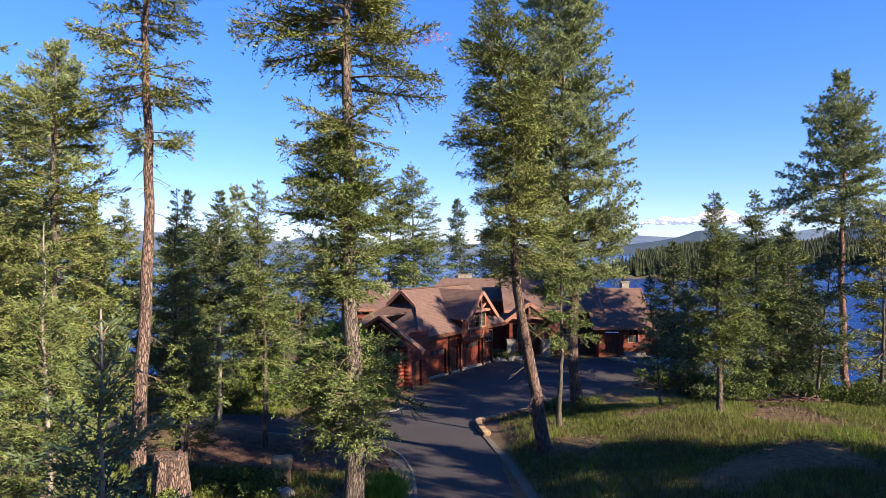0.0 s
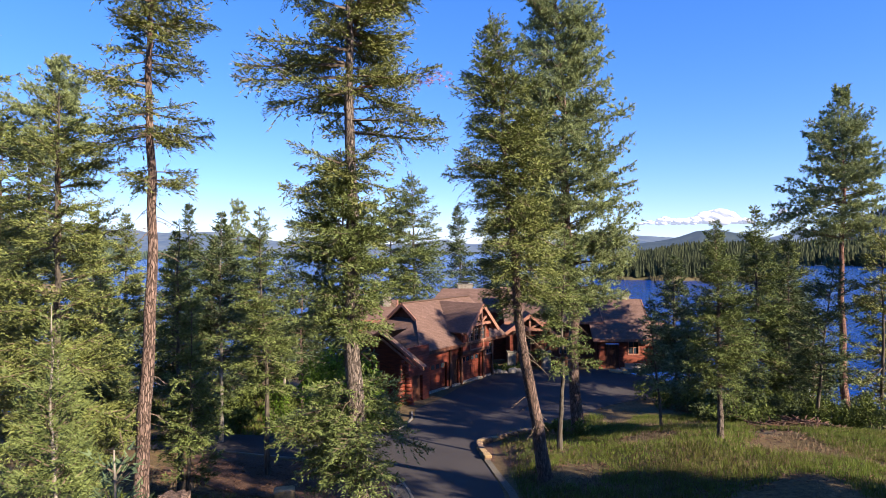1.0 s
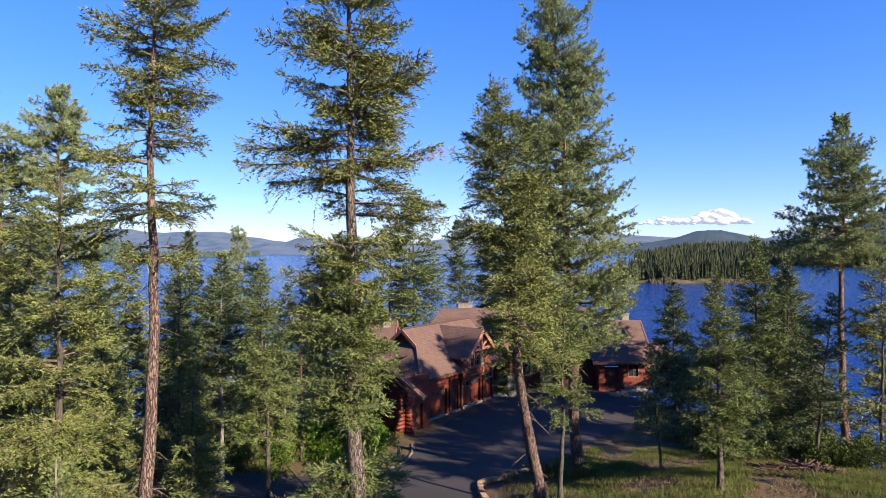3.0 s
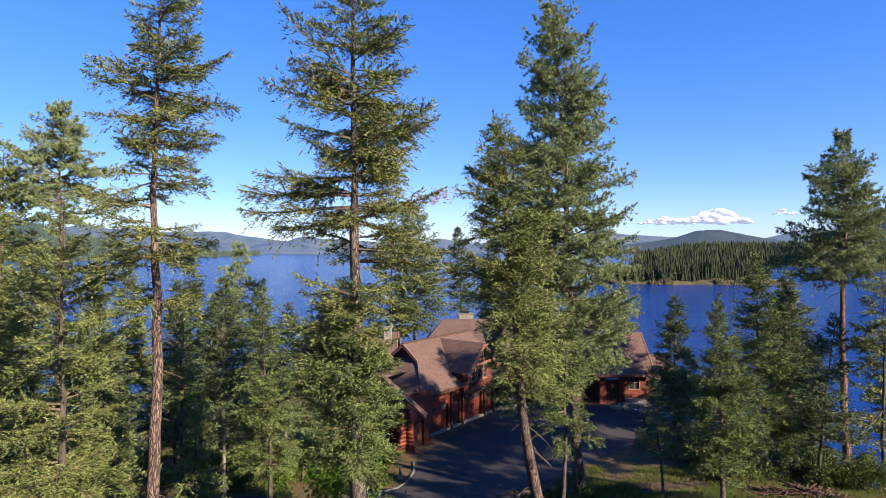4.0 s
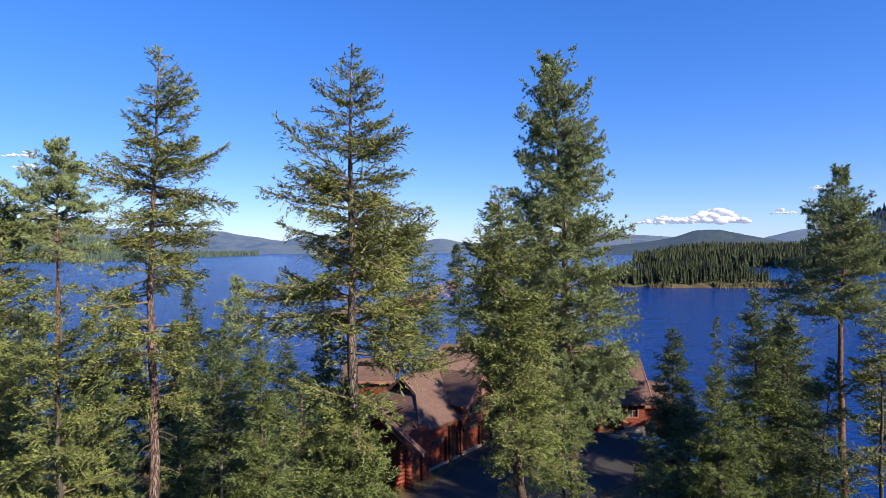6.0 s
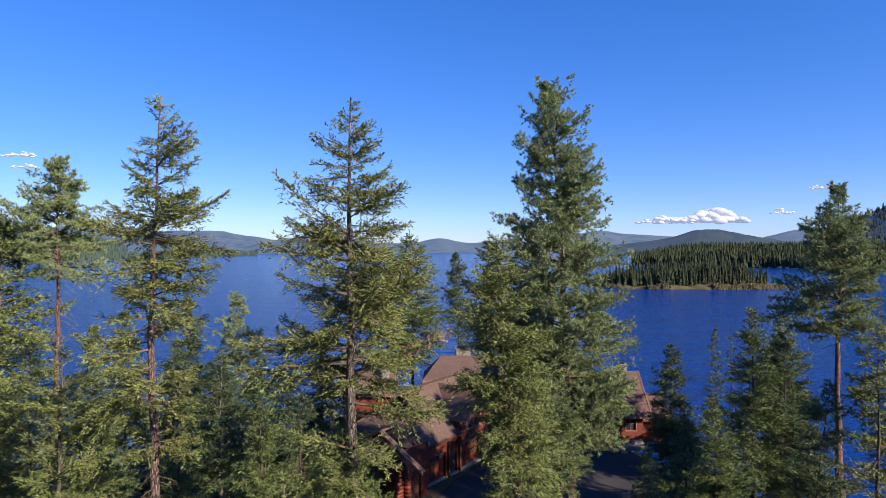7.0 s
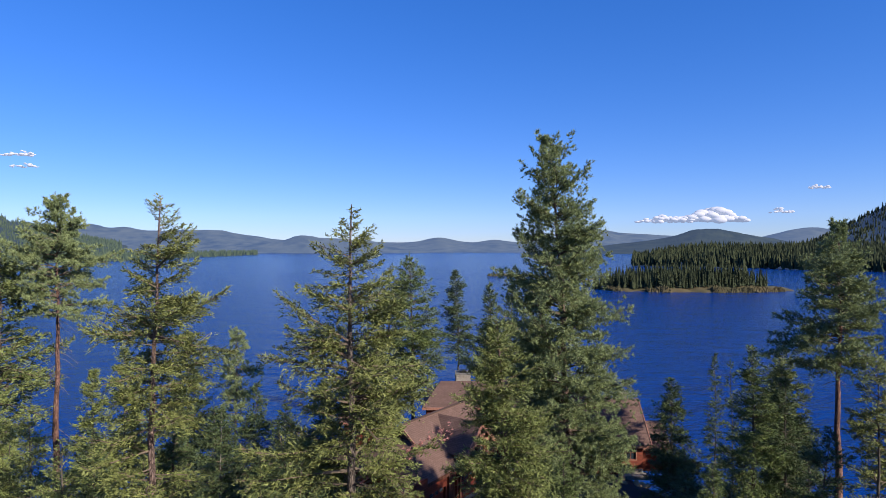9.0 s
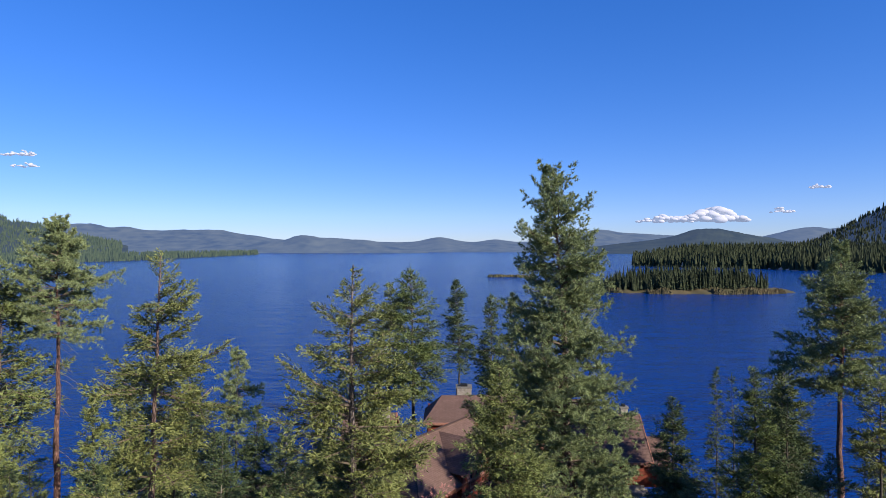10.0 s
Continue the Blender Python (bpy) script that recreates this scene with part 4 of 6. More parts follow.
def window(p, d, w, z0, z1, parent, cols=2, rows=2, out=0.1, name="window"):
    """A framed window with muntins in a wall: p plan point of its first edge, d plan direction; the outside is to the right of d."""
    p, d = Vector((*p, 0)), Vector((*d, 0)).normalized()
    n = Vector((d.y, -d.x, 0))
    m = Matrix(((*d, 0), (*n, 0), (0, 0, 1, 0), (0, 0, 0, 1))).transposed()
    m.translation = p
    bm = bmesh.new()
    t = 0.09
    for a in ((-t, w + t, z1, z1 + t), (-t, w + t, z0 - t, z0), (-t, 0, z0, z1), (w, w + t, z0, z1)):
        box(bm, a[0], a[1], -0.1, out + 0.05, a[2], a[3], m)
    bmesh.ops.recalc_face_normals(bm, faces=bm.faces)
    win = part(name, bm, TRIM, parent, "red-brown window frame")
    bm = bmesh.new()
    box(bm, 0, w, -0.03, -0.01, z0, z1, m)
    part("pane", bm, GLASS, win, "dark reflecting glass")
    bm = bmesh.new()
    for i in range(1, cols):
        box(bm, w * i / cols - 0.025, w * i / cols + 0.025, -0.04, 0.03, z0, z1, m)
    for i in range(1, rows):
        zz = z0 + (z1 - z0) * i / rows
        box(bm, 0, w, -0.04, 0.02, zz - 0.02, zz + 0.02, m)
    if cols > 1 or rows > 1:
        part("muntin", bm, TRIM, win, kind="stuff")
    return win


def garage_door(s0, s1, y, z0, z1):
    """A panelled timber door in the forecourt wall, with a row of small panes."""
    bm = bmesh.new()
    w = s1 - s0
    box(bm, s0, s1, y, y + 0.08, z0, z1)
    n = 4
    door = part("garage_door", bm, LOG_RED, house, "panelled red-stained timber door")
    for i in range(n):
        a = s0 + w * i / n
        for za, zb in ((z0 + 0.08, z0 + 0.75), (z0 + 0.83, z0 + 1.45)):
            bm = bmesh.new()
            box(bm, a + 0.07, a + w / n - 0.07, y - 0.03, y - 0.004, za, zb)
            part("panel", bm, LOG_RED, door)
    for i in range(n):
        a = s0 + w * i / n
        bm = bmesh.new()
        box(bm, a + 0.1, a + w / n - 0.1, y - 0.012, y - 0.004, z1 - 0.55, z1 - 0.12)
        part("pane", bm, GLASS, door)
    bm = bmesh.new()
    for a in ((s0 - 0.12, s0, z0, z1 + 0.14), (s1, s1 + 0.12, z0, z1 + 0.14), (s0, s1, z1, z1 + 0.14)):
        box(bm, a[0], a[1], y - 0.16, y + 0.1, a[2], a[3])
    part("door_frame", bm, WOOD_DARK, door)


def truss(apex, d, half, drop, parent, out):
    """Timber gable truss: barge boards, collar tie and king post. d: plan direction across the gable."""
    a, d, out = Vector(apex), Vector((*d, 0)), Vector((*out, 0))
    for name, off, w, h in (("barge_board", 0.0, 0.1, 0.3), ("barge_board", -0.5, 0.16, 0.2)):
        bm = bmesh.new()
        for s in (-1, 1):
            beam(bm, a + out * off - Vector((0, 0, 0.12)), a + out * off + d * s * half - Vector((0, 0, drop + 0.12)), w, h)
        part(name, bm, TRIM, parent)
    bm = bmesh.new()
    k = 0.62
    beam(bm, a + out * -0.25 + d * half * k - Vector((0, 0, drop * k + 0.25)), a + out * -0.25 - d * half * k - Vector((0, 0, drop * k + 0.25)), 0.18, 0.22)
    beam(bm, a + out * -0.25 - Vector((0, 0, 0.2)), a + out * -0.25 - Vector((0, 0, drop * k + 0.6)), 0.18, 0.2)
    for s in (-1, 1):
        beam(bm, a + out * -0.25 - Vector((0, 0, drop * k + 0.15)), a + out * -0.25 + d * s * half * 0.36 - Vector((0, 0, drop * 0.36 + 0.2)), 0.14, 0.16)
    part("truss", bm, TRIM, parent, "red-brown timber truss")


# garage wing: ridge at z 4.2 along x from -4.1 to 4.9, hip with gablet at its near end
ZR, SL = 4.2, 0.8


def zg(b):
    return ZR - SL * abs(b)


EAVE = 4.1
GB = 1.5
roof_part([
    [(-5.0, 0, ZR), (-5.0, -GB, zg(GB)), (-7.8, -EAVE, zg(EAVE)), (4.9, -EAVE, zg(EAVE)), (4.9, 0, ZR)],
    [(4.9, 0, ZR), (4.9, EAVE, zg(EAVE)), (-7.8, EAVE, zg(EAVE)), (-5.0, GB, zg(GB)), (-5.0, 0, ZR)],
])
roof_part([[(-4.6, GB * 1.0, zg(GB)), (-4.6, -GB, zg(GB)), (-7.8, -EAVE, zg(EAVE)), (-7.8, EAVE, zg(EAVE))]], 0.16)
bm = bmesh.new()
prism(bm, [(-4.65, -GB + 0.1, zg(GB)), (-4.65, GB - 0.1, zg(GB)), (-4.65, 0, ZR - 0.2)], (0.1, 0, 0))
part("gablet", bm, WOOD_DARK, house, "dark timber gablet")
bm = bmesh.new()
for s in (-1, 1):
    beam(bm, (-5.04, 0, ZR - 0.1), (-5.04, s * GB, zg(GB) - 0.1), 0.08, 0.24)
part("barge_board", bm, TRIM, house)
bm = bmesh.new()
beam(bm, (-7.8, -EAVE - 0.02, zg(EAVE) - 0.14), (4.9, -EAVE - 0.02, zg(EAVE) - 0.14), 0.06, 0.26)
part("fascia", bm, WOOD_DARK, house)
bm = bmesh.new()
beam(bm, (-5.0, 0, ZR + 0.03), (4.9, 0, ZR + 0.03), 0.28, 0.08)
part("ridge_cap", bm, SHINGLE, house)
bm = bmesh.new()
prism(bm, [(4.85, -EAVE + 0.1, zg(EAVE) - 0.15), (4.85, EAVE - 0.1, zg(EAVE) - 0.15), (4.85, 0, ZR - 0.2)], (0.06, 0, 0))
part("gable_wall", bm, LOG_RED, house)

WALL = 3.45
DOORS = ((-6.2, -3.6), (-1.3, 1.4))
log_wall("wall", (3.3, -WALL), (-7.0, -WALL), PAD, zg(WALL) - 0.1, house, holes=[(3.3 - b, 3.3 - a, PAD, PAD + 2.35) for a, b in DOORS] + [(3.3 - -2.0, 3.3 - -2.9, PAD, PAD + 2.2)])
log_wall("wall", (-7.0, -WALL), (-7.0, WALL), PAD, zg(WALL) - 0.1, house)
log_wall("wall", (-7.0, WALL), (3.3, WALL), PAD, zg(WALL) - 0.1, house)
log_wall("wall", (3.3, WALL), (3.3, -WALL), PAD, zg(WALL) - 0.1, house)
for a, b in DOORS:
    garage_door(a, b, -WALL + 0.1, PAD, PAD + 2.35)
bm = bmesh.new()
box(bm, -2.9, -2.0, -WALL + 0.05, -WALL + 0.12, PAD, PAD + 2.2)
part("door", bm, WOOD_DARK, house, "dark timber side door")
for a in (-3.25, -1.65, 1.75, 3.2, -6.6):
    bm = bmesh.new()
    box(bm, a - 0.11, a + 0.11, -WALL - 0.28, -WALL - 0.08, PAD, zg(WALL) - 0.25)
    part("corner_post", bm, WOOD_DARK, house)
for i in range(9):
    a = -7.4 + i * 1.5
    bm = bmesh.new()
    beam(bm, (a, -WALL + 0.2, zg(WALL - 0.2) - 0.28), (a, -EAVE + 0.08, zg(EAVE - 0.08) - 0.28), 0.12, 0.18)
    part("rafter_tail", bm, WOOD_DARK, house)
bm = bmesh.new()
box(bm, -7.15, 3.45, -WALL - 0.2, -WALL + 0.1, PAD - 0.2, PAD + 0.22)
part("plinth", bm, STONE, house)

# cross gable over the forecourt
DY, DH, DS = -4.75, 2.45, 0.92
DZ = 4.08
roof_part([
    [(0, 0.0, DZ), (0, DY, DZ), (-DH, DY, DZ - DS * DH), (-DH, -2.35, DZ - DS * DH)],
    [(0, 0.0, DZ), (DH, -2.35, DZ - DS * DH), (DH, DY, DZ - DS * DH), (0, DY, DZ)],
])
truss((0, DY - 0.03, DZ - 0.05), (1, 0), DH, DS * DH, house, (0, -1))
log_wall("gable_wall", (2.05, -3.95), (-2.05, -3.95), 0.2, DZ - 0.2, house, gable=(2.05, DZ - 0.12, DS), holes=[(0.75, 3.35, 0.9, 2.6)], thick=0.2, course=0.22)
for s in (-1, 1):
    bm = bmesh.new()
    box(bm, s * 2.0 - 0.1, s * 2.0 + 0.1, -3.95, -2.4, 0.6, 1.95)
    part("cheek_wall", bm, LOG_RED, house)
for i in range(3):
    window((-1.3 + i * 0.9, -4.02), (1, 0), 0.78, 0.95, 2.75 if i == 1 else 2.4, house, 2, 4)
bm = bmesh.new()
box(bm, -2.1, 2.1, -4.1, -3.5, -0.05, 0.2)
part("belt_beam", bm, WOOD_DARK, house)
for a, b in ((-0.95, 0.95),):
    window((a, -4.0), (1, 0), b - a, 0.28, 0.75, house, 4, 1)
window((1.95, -3.62), (1, 0), 1.1, -0.55, 0.35, house, 3, 1)

# low near wing with its own gable towards the drive
WR, WZ, WSL, WH = -2.3, 2.7, 0.55, 4.0


def zw(o):
    return WZ - WSL * abs(o)


roof_part([
    [(-10.1, WR, WZ), (-10.1, WR - WH, zw(WH)), (-9.75, WR - WH, zw(WH)), (-9.75, WR, WZ)],
    [(-7.1, WR, WZ), (-7.1, WR + WH, zw(WH)), (-10.1, WR + WH, zw(WH)), (-10.1, WR, WZ)],
])
for off, h, w in ((0.0, 0.13, 0.08), (0.13, 0.1, 0.07), (0.55, 0.12, 0.12)):
    for s in (-1, 1):
        bm = bmesh.new()
        reach = WH if off < 0.3 else WH - 0.9
        beam(bm, (-10.18 + off * 0.3, WR, WZ - 0.06 - off), (-10.18 + off * 0.3, WR + s * reach, zw(reach) - 0.06 - off), w, h)
        part("barge_board", bm, TRIM, house, "pale weathered barge board")
WN = 1.95
log_wall("wall", (-9.7, WR - WN), (-9.7, WR + 3.75), PAD + 0.1, WZ - 0.15, house, gable=(WN, WZ - 0.1, WSL))
log_wall("wall", (-7.0, WR - WN), (-9.7, WR - WN), PAD + 0.1, zw(WN) - 0.1, house, holes=[(0.8, 2.0, PAD, PAD + 2.1)])
log_wall("wall", (-9.7, WR + 3.75), (-7.0, WR + 3.75), PAD + 0.1, zw(3.75) - 0.1, house)
bm = bmesh.new()
box(bm, -8.9, -7.9, WR - WN + 0.03, WR - WN + 0.09, PAD, PAD + 2.1)
part("door", bm, WOOD_DARK, house, "dark timber side door")
window((-9.82, WR + 1.6), (0, -1), 1.2, -1.0, 0.3, house, 2, 2)
def log_stack(x, y, dx, dy, rows, long0, long1):
    """Crossing log ends at a corner, corbelled: the lower logs reach further out."""
    d = Vector((dx, dy, 0)).normalized()
    rng = random.Random(int(x * 7 + y))
    for i in range(rows):
        r = 0.15 + rng.uniform(-0.012, 0.012)
        ln = long0 + (long1 - long0) * (i / (rows - 1)) ** 0.8 + rng.uniform(-0.04, 0.04)
        z = PAD + 0.22 + i * 0.27
        bm = bmesh.new()
        m = Matrix.Translation(Vector((x, y, z)) + d * ln / 2) @ d.to_track_quat("Z", "X").to_matrix().to_4x4()
        bmesh.ops.create_cone(bm, cap_ends=True, segments=14, radius1=r, radius2=r * 0.97, depth=ln, matrix=m)
        bmesh.ops.bevel(bm, geom=[e for e in bm.edges if all(len(f.verts) > 4 or f.normal.dot(d) < 0.5 for f in e.link_faces) and any(len(f.verts) > 4 for f in e.link_faces)], offset=0.03, segments=2, affect="EDGES")
        for f in bm.faces:
            f.smooth = len(f.verts) == 4
        part("log_end", bm, LOG_RED, house)


log_stack(-9.6, WR - WN, -1, 0, 12, 1.2, 0.55)
log_stack(-9.72, WR - WN + 0.15, 0, -1, 12, 1.0, 0.5)


def block(x0, x1, y0, y1, ridge, zr, slope, over=0.6, hip0=0.0, hip1=0.0, doors=(), wins=(), mat=None, back=True, name="main_wing"):
    """A wing in world axes with its ridge along x: walls, a gable or hip roof; doors and windows (x0, x1, z0, z1) in its front."""
    inv = house.matrix_world.inverted()
    grp = part(name, bmesh.new(), LOG_RED, house)
    grp.matrix_local = inv
    ze0, ze1 = zr - slope * (ridge - y0 + over), zr - slope * (y1 + over - ridge)
    a, b = x0 - over, x1 + over
    roof_part([
        [(a + hip0, ridge, zr), (a, y0 - over, ze0), (b, y0 - over, ze0), (b - hip1, ridge, zr)],
        [(b - hip1, ridge, zr), (b, y1 + over, ze1), (a, y1 + over, ze1), (a + hip0, ridge, zr)],
    ], 0.18, grp)
    if hip0:
        roof_part([[(a + hip0, ridge, zr), (a, y1 + over, ze1), (a, y0 - over, ze0)]], 0.18, grp)
    if hip1:
        roof_part([[(b - hip1, ridge, zr), (b, y0 - over, ze0), (b, y1 + over, ze1)]], 0.18, grp)
    top = zr - slope * (ridge - y0) - 0.15
    log_wall("wall", (x1, y0), (x0, y0), PAD, top, grp, holes=[(x1 - q, x1 - p, za, zb) for p, q, za, zb in tuple(doors) + tuple(wins)], mat=mat)
    for xx, hip, flip in ((x0, hip0, 1), (x1, hip1, -1)):
        p, q = (xx, y0), (xx, y1)
        if flip < 0:
            p, q = q, p
        g = None if hip else ((ridge - y0) if flip > 0 else (y1 - ridge), zr - 0.1, slope)
        log_wall("wall", p, q, PAD, top if hip else zr - 0.3, grp, gable=g, mat=mat)
    for p, q, za, zb in doors:
        bm = bmesh.new()
        box(bm, p, q, y0 + 0.05, y0 + 0.12, za, zb)
        part("door", bm, WOOD_DARK, grp, "dark timber door")
    for p, q, za, zb in wins:
        window((p, y0), (1, 0), q - p, za, zb, grp, 2, 2)
    bm = bmesh.new()
    beam(bm, (a, y0 - over - 0.03, ze0 - 0.12), (b, y0 - over - 0.03, ze0 - 0.12), 0.06, 0.26)
    part("fascia", bm, TRIM, grp)
    if not hip1:
        bm = bmesh.new()
        beam(bm, (b + 0.03, ridge, zr - 0.1), (b + 0.03, y0 - over, ze0 - 0.1), 0.08, 0.28)
        beam(bm, (b + 0.03, ridge, zr - 0.1), (b + 0.03, y1 + over, ze1 - 0.1), 0.08, 0.28)
        part("barge_board", bm, TRIM, grp)
    return grp


def chimney(x, y, z0, z1, w, parent):
    inv = house.matrix_world.inverted()
    bm = bmesh.new()
    rng = random.Random(5)
    h = 0.3
    box(bm, x - w / 2 + 0.04, x + w / 2 - 0.04, y - w / 2 + 0.04, y + w / 2 - 0.04, z0, z1)
    z = z0
    while z < z1 - 0.05:
        for sx in (-1, 1):
            u = -w / 2
            while u < w / 2 - 0.1:
                ln = min(rng.uniform(0.25, 0.5), w / 2 - u)
                o = rng.uniform(0.0, 0.04)
                box(bm, x + u + 0.01, x + u + ln - 0.01, y + sx * (w / 2 + o) - 0.06, y + sx * (w / 2 + o) + 0.02, z + 0.01, min(z + h, z1) - 0.01)
                box(bm, x + sx * (w / 2 + o) - 0.06, x + sx * (w / 2 + o) + 0.02, y + u + 0.01, y + u + ln - 0.01, z + 0.01, min(z + h, z1) - 0.01)
                u += ln
        z += h
    bmesh.ops.recalc_face_normals(bm, faces=bm.faces)
    ch = part("chimney", bm, STONE, parent, "pale stone chimney stack")
    ch.matrix_local = inv
    bm = bmesh.new()
    box(bm, x - w / 2 - 0.12, x + w / 2 + 0.12, y - w / 2 - 0.12, y + w / 2 + 0.12, z1, z1 + 0.12)
    part("cap", bm, CONCRETE, ch)
    bm = bmesh.new()
    box(bm, x - w / 4, x + w / 4, y - w / 4, y + w / 4, z1 + 0.12, z1 + 0.35)
    part("flue", bm, METAL_DARK, ch)


block(-1.5, 9.5, 61.4, 68.0, 64.2, 4.45, 0.6, 0.5, hip0=1.9)
block(-9.5, -5.2, 58.6, 64.0, 61.0, 3.5, 0.6, 0.5)
block(6.5, 14.5, 57.8, 64.5, 61.2, 4.8, 0.75, 0.7, doors=((9.0, 10.2, PAD, PAD + 2.2),), wins=((11.2, 12.6, -1.4, 0.0), (7.2, 8.4, -1.4, 0.0)), mat=WOOD_DARK)
block(14.6, 18.9, 56.3, 62.5, 59.6, 3.7, 0.85, 0.7, doors=((15.2, 16.5, PAD, PAD + 2.3),), wins=((17.4, 18.3, -1.2, 0.0),))
block(18.6, 21.4, 57.2, 61.0, 59.2, 1.6, 0.8, 0.4)
chimney(2.4, 67.0, 2.6, 4.7, 1.55, house)
chimney(-5.7, 60.4, 2.6, 4.1, 0.7, house)
chimney(11.2, 63.2, 3.0, 6.6, 1.5, house)
chimney(18.2, 60.2, 2.0, 4.2, 0.7, house)


def stone_pillar(x, y, z0, z1, w, ztop):
    bm = bmesh.new()
    rng = random.Random(int(x * 10))
    box(bm, -w / 2 + 0.05, w / 2 - 0.05, -w / 2 + 0.05, w / 2 - 0.05, 0, z1 - z0)
    z = 0.0
    while z < z1 - z0 - 0.05:
        h = min(rng.uniform(0.16, 0.28), z1 - z0 - z)
        for face in range(4):
            m = Matrix.Rotation(face * PI / 2, 4, "Z")
            u = -w / 2
            while u < w / 2 - 0.03:
                ln = min(rng.uniform(0.18, 0.4), w / 2 - u)
                o = rng.uniform(0.0, 0.035)
                box(bm, u + 0.008, u + ln - 0.008, -w / 2 - o, -w / 2 + 0.06, z + 0.008, z + h - 0.008, m)
                u += ln
        z += h
    bmesh.ops.recalc_face_normals(bm, faces=bm.faces)
    inv = house.matrix_world.inverted()
    pl = part("pillar", bm, STONE, house, "pale stone pillar base")
    pl.matrix_local = inv @ Matrix.Translation((x, y, z0))
    bm = bmesh.new()
    box(bm, -w / 2 - 0.08, w / 2 + 0.08, -w / 2 - 0.08, w / 2 + 0.08, z1 - z0, z1 - z0 + 0.1)
    part("cap", bm, CONCRETE, pl)
    bm = bmesh.new()
    beam(bm, (0, 0, z1 - z0 + 0.1), (0, 0, ztop - z0), 0.3, 0.3)
    part("post", bm, LOG_RED, pl)


stone_pillar(6.35, 56.0, PAD - 0.1, -0.95, 0.75, 0.9)
stone_pillar(9.6, 56.0, PAD - 0.1, -0.95, 0.75, 0.9)
inv = house.matrix_world.inverted()
porch = roof_part([
    [(8.0, 55.2, 2.7), (8.0, 60, 2.7), (5.4, 60, 0.75), (5.4, 55.2, 0.75)],
    [(8.0, 60, 2.7), (8.0, 55.2, 2.7), (10.6, 55.2, 0.75), (10.6, 60, 0.75)],
], name="porch_roof")
porch.matrix_local = inv
truss((8.0, 55.16, 2.65), (1, 0), 2.6, 1.95, porch, (0, -1))
bm = bmesh.new()
beam(bm, (5.6, 56, 0.75), (10.4, 56, 0.75), 0.28, 0.32)
part("beam", bm, LOG_RED, porch)
bm = bmesh.new()
box(bm, 17.0, 18.9, 55.9, 56.25, PAD - 0.2, PAD + 0.55)
box(bm, 16.6, 19.2, 55.3, 56.25, PAD - 0.2, PAD + 0.2)
pl = part("plinth", bm, STONE, house, "pale stone plinth")
pl.matrix_local = inv


# ---- distance ----
def ridge(name, label, near, far, bumps, mat, x0, x1, base, seed, scale):
    """Wooded hills seen across the water: a sum of broad swells between two distances. bumps: (bearing, height, width) as slopes."""
    rng = np.random.default_rng(seed)
    nx, ny = 300, 18
    u = np.linspace(x0, x1, nx)
    w = np.linspace(0, 1, ny)
    U, W = np.meshgrid(u, w)
    D = near + (far - near) * W
    H = np.zeros_like(U)
    for c, h, s in bumps:
        H = np.maximum(H, h * np.exp(-((U - c) / s) ** 2)) * 0.55 + (H + h * np.exp(-((U - c) / s) ** 2)) * 0.45
    H = H + base
    rise = np.clip(W / 0.75, 0, 1) ** 1.15
    fold = np.array([[noise.fractal(Vector((uu * scale, dd * scale * 0.0008, seed)), 1.0, 2.0, 5) for uu in u] for dd in near + (far - near) * w])
    X, Y = U * D, D
    Z = WATER_Z - 0.5 + rise * (H * far + 20 - WATER_Z) * np.where(W > 0.8, 1 - (W - 0.8) * 2, 1) * (1 + 0.16 * fold * (1 - 0.6 * rise)) + 2
    Z[0] = WATER_Z - 2
    v = np.stack([X, Y, Z], -1).reshape(-1, 3)
    i = np.arange(nx * ny).reshape(ny, nx)
    f = np.stack([i[:-1, :-1], i[:-1, 1:], i[1:, 1:], i[1:, :-1]], -1).reshape(-1, 4)
    ob = mesh_arrays(name, v, f, mat, shade=True, kind="structure", label=label, category="hills")

    def hz(x, y):
        a = int(np.clip((x / y - x0) / (x1 - x0) * (nx - 1), 0, nx - 1))
        b = int(np.clip((y - near) / (far - near) * (ny - 1), 0, ny - 1))
        return Z[b, a]

    return hz


FP = 1 / 1060.0
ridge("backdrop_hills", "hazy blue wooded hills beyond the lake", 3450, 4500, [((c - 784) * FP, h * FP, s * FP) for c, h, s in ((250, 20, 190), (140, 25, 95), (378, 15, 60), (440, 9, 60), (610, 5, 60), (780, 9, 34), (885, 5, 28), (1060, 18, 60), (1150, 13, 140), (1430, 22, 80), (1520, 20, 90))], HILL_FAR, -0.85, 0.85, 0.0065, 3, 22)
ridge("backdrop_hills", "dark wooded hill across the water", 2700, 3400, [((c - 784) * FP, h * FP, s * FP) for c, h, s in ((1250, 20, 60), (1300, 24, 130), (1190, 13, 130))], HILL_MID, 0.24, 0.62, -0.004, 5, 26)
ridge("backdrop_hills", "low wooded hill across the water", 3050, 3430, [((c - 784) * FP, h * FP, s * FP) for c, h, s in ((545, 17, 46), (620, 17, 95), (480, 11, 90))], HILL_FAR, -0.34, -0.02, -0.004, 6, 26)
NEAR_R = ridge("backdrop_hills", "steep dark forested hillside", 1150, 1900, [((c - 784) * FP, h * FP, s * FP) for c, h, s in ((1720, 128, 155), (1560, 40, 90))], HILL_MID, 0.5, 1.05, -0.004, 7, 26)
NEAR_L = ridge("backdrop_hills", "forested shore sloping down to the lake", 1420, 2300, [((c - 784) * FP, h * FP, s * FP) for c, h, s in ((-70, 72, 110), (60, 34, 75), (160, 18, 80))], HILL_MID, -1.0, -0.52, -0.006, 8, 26)


